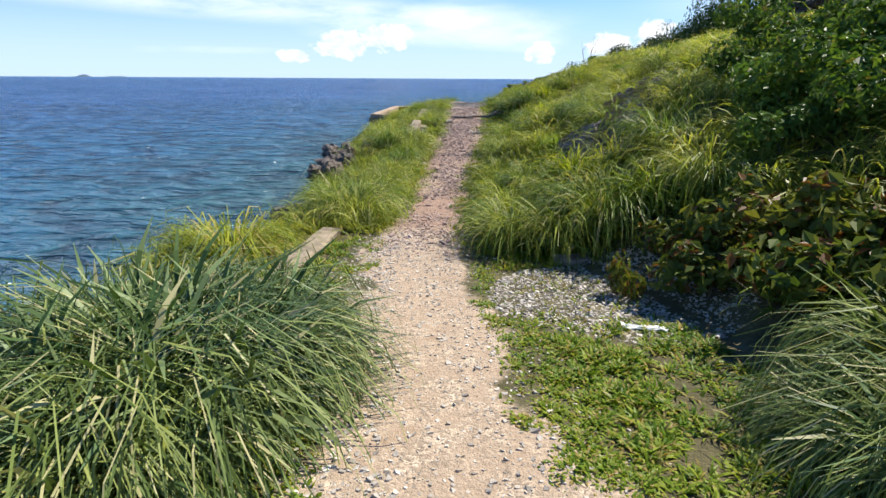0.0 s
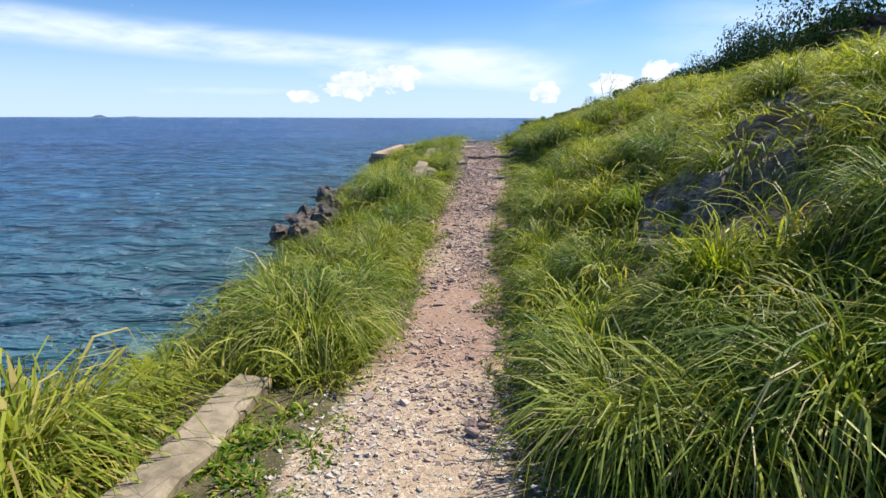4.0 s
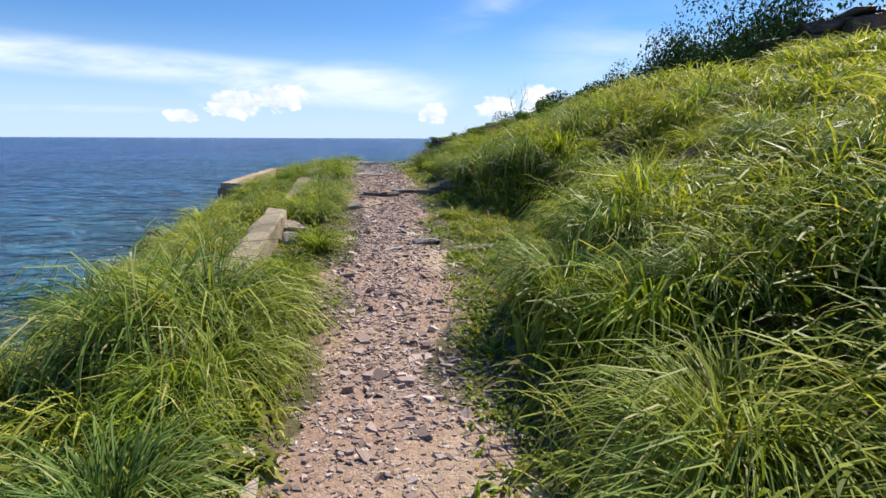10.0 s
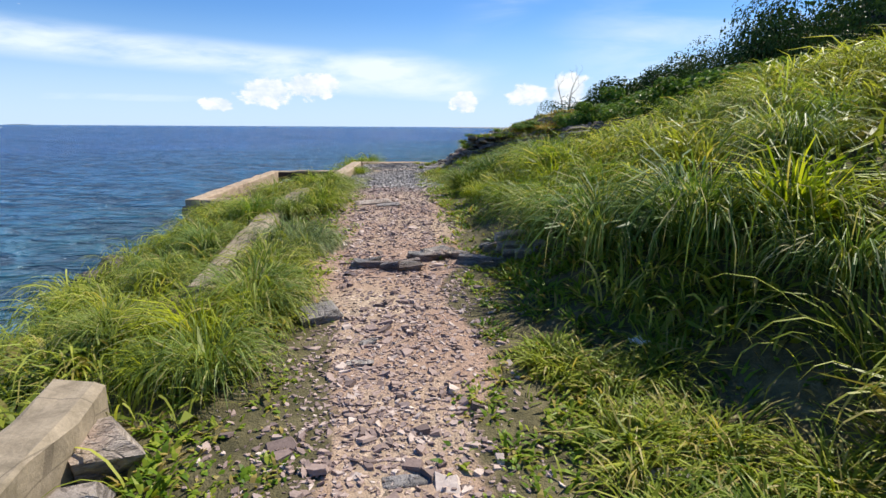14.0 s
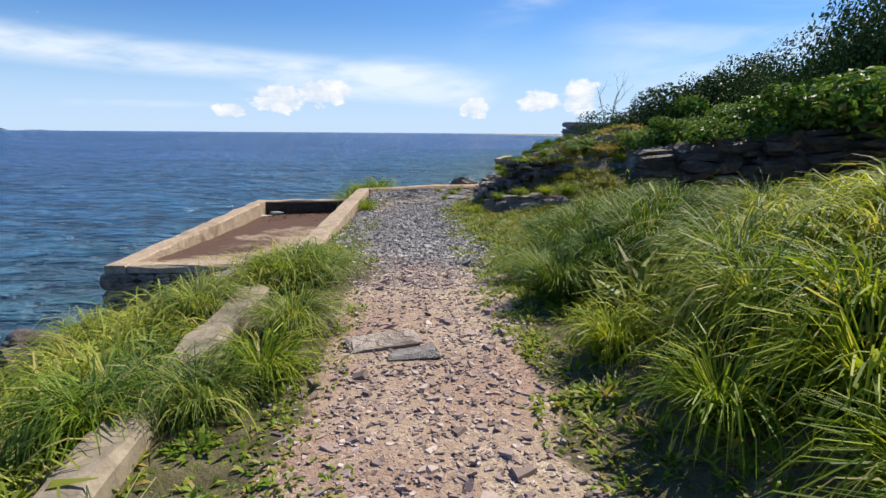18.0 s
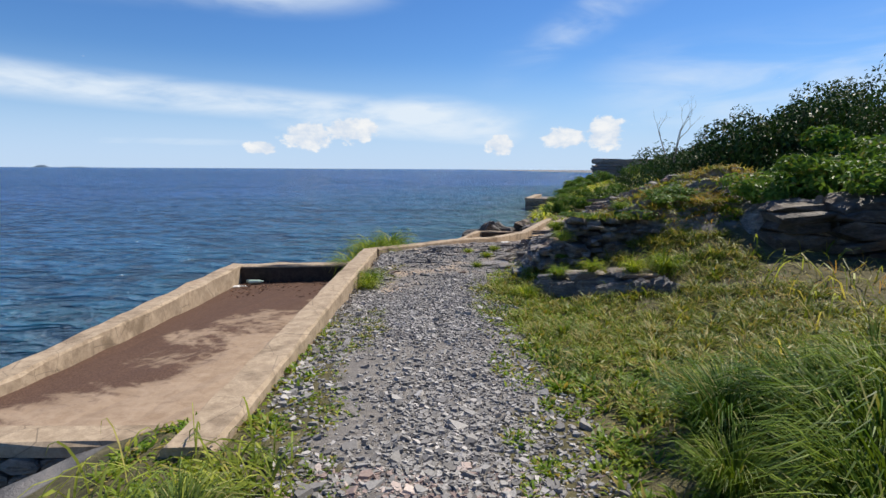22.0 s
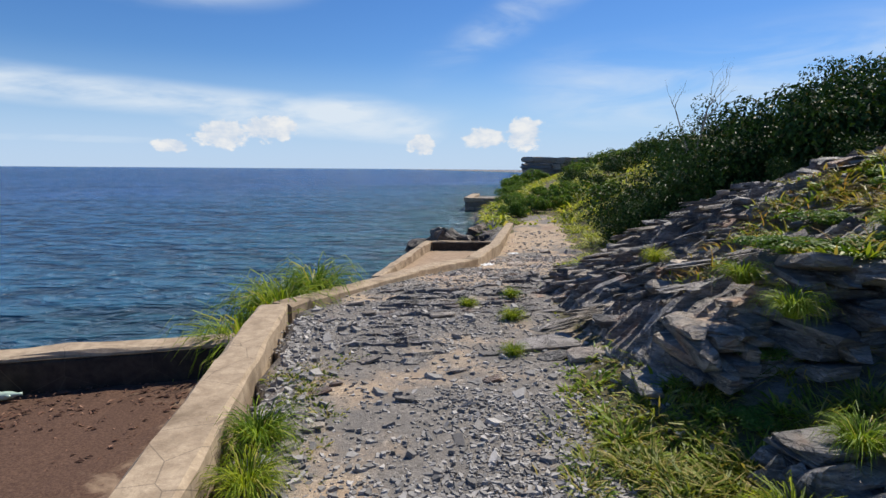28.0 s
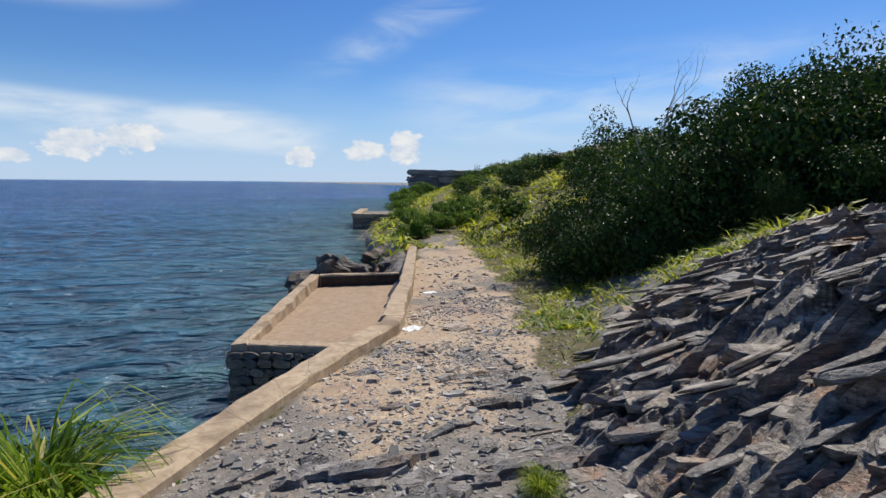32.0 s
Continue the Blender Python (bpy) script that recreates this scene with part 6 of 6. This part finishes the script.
for n, (x, y, s) in enumerate(((2.9, 5.6, 0.6), (3.5, 5.2, 0.65), (3.3, 6.4, 0.75), (4.3, 6.0, 0.8), (4.2, 7.2, 0.8), (5.4, 6.8, 0.85), (4.6, 4.6, 0.7), (3.7, 4.0, 0.6), (5.6, 5.4, 0.8), (3.1, 7.4, 0.55), (3.9, 8.2, 0.6), (5.2, 8.2, 0.7))):
    shrub(x, y, s, "creeper" if n % 3 == 2 else "near", "leafy green shrub in the shade of the hillside", group="shrubs on the hillside")
for x, y, s in ((1.75, 4.15, 0.42), (2.05, 3.7, 0.5), (2.35, 3.25, 0.5), (2.55, 3.9, 0.6), (2.1, 4.6, 0.55), (2.7, 3.0, 0.55), (1.7, 4.9, 0.4), (3.0, 3.4, 0.6)):
    shrub(x, y, s, "red", "young shrub with green and reddish broad leaves", group="young shrubs beside the gravel")
shrub(1.21, 4.45, (0.17, 0.17, 0.34), "red", "small seedling with reddish leaves on the gravel", "seedling", "plant")
def crowned(x, y, top, kind, label, name="shrub", category="bush", group="", least=0.5):
    """A shrub whose crown ends at that height."""
    s = max(least, (top - ground_z(x, y)) / 1.42)
    wide = s * (0.62 if kind == "tree" else 0.82)
    return shrub(x, y, (wide, wide, s), kind, label, name, category, group)


for x, y, top in ((4.6, 31.2, 2.1), (5.3, 30.7, 2.3), (6.0, 30.4, 2.5), (6.7, 30.1, 2.75), (7.4, 29.9, 3.0), (8.3, 29.6, 3.3), (5.4, 31.5, 2.4), (6.3, 31.2, 2.7), (7.2, 31.0, 3.0), (8.4, 30.8, 3.4), (9.6, 30.6, 3.9), (6.8, 32.2, 2.9), (9.4, 29.2, 3.7)):
    foot = 1.25 + 0.10 * (x - 4.3)
    shrub(x, y, ((top - foot) * 0.95, (top - foot) * 0.8, (top - foot) / 1.2), "creeper", "light green creeper spreading over the rock wall", "creeper_shrub", "bush", "creepers on the rock wall", 0.0, foot)
for x, y, s in ((1.65, 31.5, 0.22), (2.1, 31.35, 0.26), (2.6, 31.5, 0.3), (3.1, 31.8, 0.34), (2.3, 32.0, 0.24), (2.9, 32.5, 0.3), (3.5, 32.3, 0.36), (1.35, 31.25, 0.16), (3.8, 32.9, 0.3), (1.05, 30.95, 0.14)):
    high = ground_z(x, y) + max(0.0, float(ridge_top(np.array([x]), np.array([y]))[0]))
    shrub(x, y, (s * 1.3, s * 1.2, s * 0.6), "creeper", "low green creeper sprawling over the rock ridge", "creeper_shrub", "bush", "creepers on the ridge", 0.0, high - 0.03)
for x, y, top in ((6.7, 42.2, 1.7), (7.6, 41.9, 2.5), (8.9, 41.6, 3.05), (10.4, 41.6, 4.5), (11.9, 42.8, 5.1), (9.4, 43.2, 3.6), (8.2, 43.8, 2.3), (7.2, 44.6, 1.5), (6.6, 43.3, 1.1), (8.0, 46.2, 1.7), (7.4, 42.0, 1.1), (9.6, 46.0, 2.6), (13.2, 43.2, 5.3), (8.6, 40.2, 1.9), (10.4, 39.8, 3.0), (12.4, 40.0, 4.2), (15.0, 42.0, 5.4), (11.4, 38.4, 3.0)):
    crowned(x, y, top, "mid", "dense dark green coastal shrub with glossy leaves", group="coastal shrubs")
for x, y, top in ((7.6, 57.0, 0.9), (8.6, 58.4, 1.2), (10.2, 60.6, 1.2), (9.4, 59.6, 1.2), (11.6, 62.5, 1.4), (6.2, 55.2, 0.5), (7.2, 60.0, 0.4), (8.4, 65.0, 0.6), (9.6, 70.0, 0.7), (11.5, 77.0, 1.0), (13.0, 83.0, 1.3), (15.0, 90.0, 1.7), (18.0, 98.0, 2.1), (21.5, 106.0, 2.5), (25.5, 114.0, 2.9)):
    crowned(x, y, top, "creeper", "yellow-green rounded shrub beside the far path", group="shrubs beside the far path", least=0.9)
for x, y, top in ((12.0, 60.0, 1.6), (13.6, 61.0, 2.6), (15.0, 63.0, 3.0), (14.2, 55.0, 3.2), (16.5, 58.0, 4.2), (18.0, 70.0, 3.2), (20.0, 68.0, 4.6), (15.6, 74.0, 1.6), (17.4, 78.0, 2.2), (20.5, 84.0, 2.6), (22.0, 76.0, 3.8), (24.0, 92.0, 3.0), (26.0, 84.0, 4.4), (29.0, 100.0, 3.6), (31.0, 92.0, 5.0), (33.0, 112.0, 4.2), (38.0, 116.0, 5.0), (17.5, 53.0, 5.0), (21.0, 61.0, 6.0), (12.8, 33.6, 3.6), (14.6, 33.4, 4.4), (17.0, 32.8, 5.0), (13.6, 32.4, 3.4)):
    crowned(x, y, top, "far", "dark green thicket on the far hillside", "thicket", "bush", "thickets on the far hillside", 1.0)
for x, y, top in ((14.6, 44.6, 5.5), (16.6, 46.5, 6.0), (18.8, 44.3, 7.2), (21.5, 46.5, 8.4), (18.4, 50.0, 6.6), (24.0, 43.0, 9.0), (12.5, 35.0, 5.6), (13.8, 34.9, 6.6), (15.4, 35.6, 7.6), (17.2, 36.5, 8.8), (19.6, 37.0, 9.8), (11.6, 35.6, 4.7)):
    crowned(x, y, top, "tree", "dark broad-crowned tree on top of the hill", "tree", "tree", "trees on the hilltop", 2.0)


scrub_rng = random.Random(41)
for n in range(58):
    y = scrub_rng.uniform(54, 132)
    u = scrub_rng.uniform(1.4, 14.0)
    if u > 0:
        s = scrub_rng.uniform(0.8, 1.5)
        shrub(float(plan(y, 1)) + u, y, (s * 1.1, s * 1.1, s * 0.8), "scrub", "green scrub bush on the far slope", "scrub_bush", "bush", "scrub on the far slopes")


def bare_branch(x, y, z, scale):
    ob = new("dead_branch", stems_mesh("dead_branch", 77, 3, 1.0, 0.5, M["dead_wood"], 0.022, 3))
    ob.matrix_basis = at(x, y, 0, scale, 30, (0, 0), z)
    tagged(ob, "bare bleached branch standing out of the shrubs", "branch")


bare_branch(7.4, 42.3, 2.3, 1.25)

# ---------------------------------------------------------------- distance and litter
def headland():
    """The bedded cliff at the end of the shore, each bed a part."""
    rng = random.Random(66)
    root = tagged(new("headland_cliff"), "grey-brown cliff of thick level beds at the end of the shore", "cliff")
    z = SEA - 0.4
    while z < 5.2:
        h = rng.uniform(0.5, 1.0)
        for k in range(4):
            w = rng.uniform(6, 8)
            if z > 3.2 + 0.3 * k:
                continue
            m = Matrix.LocRotScale((33.5 + 5.2 * k + 0.25 * (z + 2) + rng.uniform(-0.5, 0.5), 143 - 1.6 * k + rng.uniform(-0.5, 0.5), z + h / 2), Euler((0, radians(rng.uniform(-2, 2)), radians(rng.uniform(-12, 4)))), (w, 6, h * 1.15))
            part("bed", rng.choice(CLIFF_BEDS), root, at=m)
        z += h


CLIFF_BEDS = [slab_mesh("bed", 370 + k, 1.0, 1.0, 1.0, M["headland"], 3, 0.8) for k in range(5)]
headland()

def islet(x, y, length, height, seed):
    rng = random.Random(seed)
    bm = bmesh.new()
    n = 24
    top = []
    for k in range(n + 1):
        f = k / n
        h = height * (math.sin(math.pi * f) ** 0.7) * rng.uniform(0.65, 1.0) + 0.2
        top.append((x + length * (f - 0.5), y, SEA + h))
    front = [bm.verts.new((p[0], p[1] - 20, SEA - 0.5)) for p in top]
    ridge = [bm.verts.new(p) for p in top]
    back = [bm.verts.new((p[0], p[1] + 20, SEA - 0.5)) for p in top]
    for a, b in ((front, ridge), (ridge, back)):
        for k in range(n):
            bm.faces.new((a[k], a[k + 1], b[k + 1], b[k]))
    tagged(new("island", bm_mesh("island", bm, M["island"])), "low hazy blue island on the horizon", "island")


def far_at(az, dist):
    return math.sin(radians(az)) * dist, math.cos(radians(az)) * dist


ix, iy = far_at(-34.9, 4200)
islet(ix, iy, 95, 17, 1)
ix, iy = far_at(-32.5, 4100)
islet(ix, iy, 190, 6, 2)


def bottle(x, y, z, turn):
    bm = bmesh.new()
    prof = [(0.0, 0.0), (0.035, 0.0), (0.038, 0.02), (0.038, 0.15), (0.030, 0.19), (0.014, 0.22), (0.014, 0.25), (0.0, 0.25)]
    rings = []
    for r, h in prof:
        rings.append([bm.verts.new((r * math.cos(a * math.pi / 6), r * math.sin(a * math.pi / 6), h)) for a in range(12)])
    for a, b in zip(rings, rings[1:]):
        for k in range(12):
            bm.faces.new((a[k], a[(k + 1) % 12], b[(k + 1) % 12], b[k]))
    bmesh.ops.remove_doubles(bm, verts=bm.verts, dist=1e-5)
    ob = new("plastic_bottle", bm_mesh("plastic_bottle", bm, M["green_plastic"], True))
    ob.matrix_basis = Matrix.LocRotScale((x, y, z), Euler((radians(88), 0, radians(turn))), (1, 1, 1.2))
    tagged(ob, "discarded pale green plastic bottle on the platform floor", "bottle")


bottle(-4.56, 33.40, -0.37, 70)
bottle(-4.50, 33.30, -0.37, 100)


def scrap(x, y, z, sx, sy, label, seed, turn=0.0, mat="white_litter"):
    """A crumpled flat piece of litter."""
    rng = random.Random(seed)
    bm = bmesh.new()
    bmesh.ops.create_grid(bm, x_segments=6, y_segments=5, size=0.5)
    for v in bm.verts:
        v.co.z = rng.uniform(0.0, 0.10)
        v.co.x += rng.uniform(-0.05, 0.05)
        v.co.y += rng.uniform(-0.05, 0.05)
    bmesh.ops.solidify(bm, geom=bm.faces[:], thickness=0.03)
    ob = new("litter", bm_mesh("litter", bm, M[mat]))
    ob.matrix_basis = Matrix.LocRotScale((x, y, z), Euler((0, 0, radians(turn))), (sx, sy, 0.25))
    tagged(ob, label, "litter")


scrap(-4.60, 33.05, -0.41, 0.26, 0.12, "flat white plastic scrap on the platform floor", 1, 10)
scrap(1.17, 3.70, ground_z(1.17, 3.70) + 0.005, 0.30, 0.09, "white plastic scrap lying beside the gravel", 2, -8)
scrap(3.12, 44.25, ground_z(3.12, 44.25) + 0.005, 0.30, 0.18, "crumpled white bag on the far path", 3, 10)
scrap(1.3, 39.5, ground_z(1.3, 39.5) + 0.005, 0.30, 0.22, "crumpled pale blue plastic on the path edge", 4, 30)
scrap(0.92, 17.0, ground_z(0.92, 17.0) + 0.005, 0.12, 0.10, "crumpled white paper in the shade of the grass", 5, 30)


def litter_bed(rng, n):
    return rng.uniform(-4.6, -2.4, n), rng.uniform(26.4, 33.6, n)


def debris():
    """Dry leaf and bark bits over the platform floor."""
    rng = np.random.RandomState(91)
    n = 2600
    x, y = litter_bed(rng, n)
    ok = rng.rand(n) < np.clip(0.15 + 2.2 * LAT.fractal(x * 0.8, y * 0.5) + 0.8 * step(y, 29.5, 32.5), 0.02, 1)
    x, y = x[ok], y[ok]
    n = len(x)
    a, r = rng.rand(n) * 6.28, rng.uniform(0.012, 0.045, n)
    c, s = np.cos(a) * r, np.sin(a) * r
    z = np.full(n, -0.405) + rng.rand(n) * 0.012
    v = np.stack([np.stack([x + c, y + s, z], 1), np.stack([x - s * 0.5, y + c * 0.5, z + 0.012], 1), np.stack([x - c, y - s, z], 1), np.stack([x + s * 0.5, y - c * 0.5, z + 0.012], 1)], 1).reshape(-1, 3)
    i = np.arange(n) * 4
    tagged(new("leaf_litter", mesh_from("leaf_litter", v, 4, np.stack([i, i + 1, i + 2, i + 3], 1), M["debris"])), "dark brown leaf litter and bark on the platform", "leaf litter", kind="stuff")


M["debris"] = chip_material("brown_debris", ((0.0, (0.05, 0.026, 0.018)), (0.5, (0.12, 0.06, 0.04)), (1.0, (0.26, 0.15, 0.10))), 0.9)
debris()
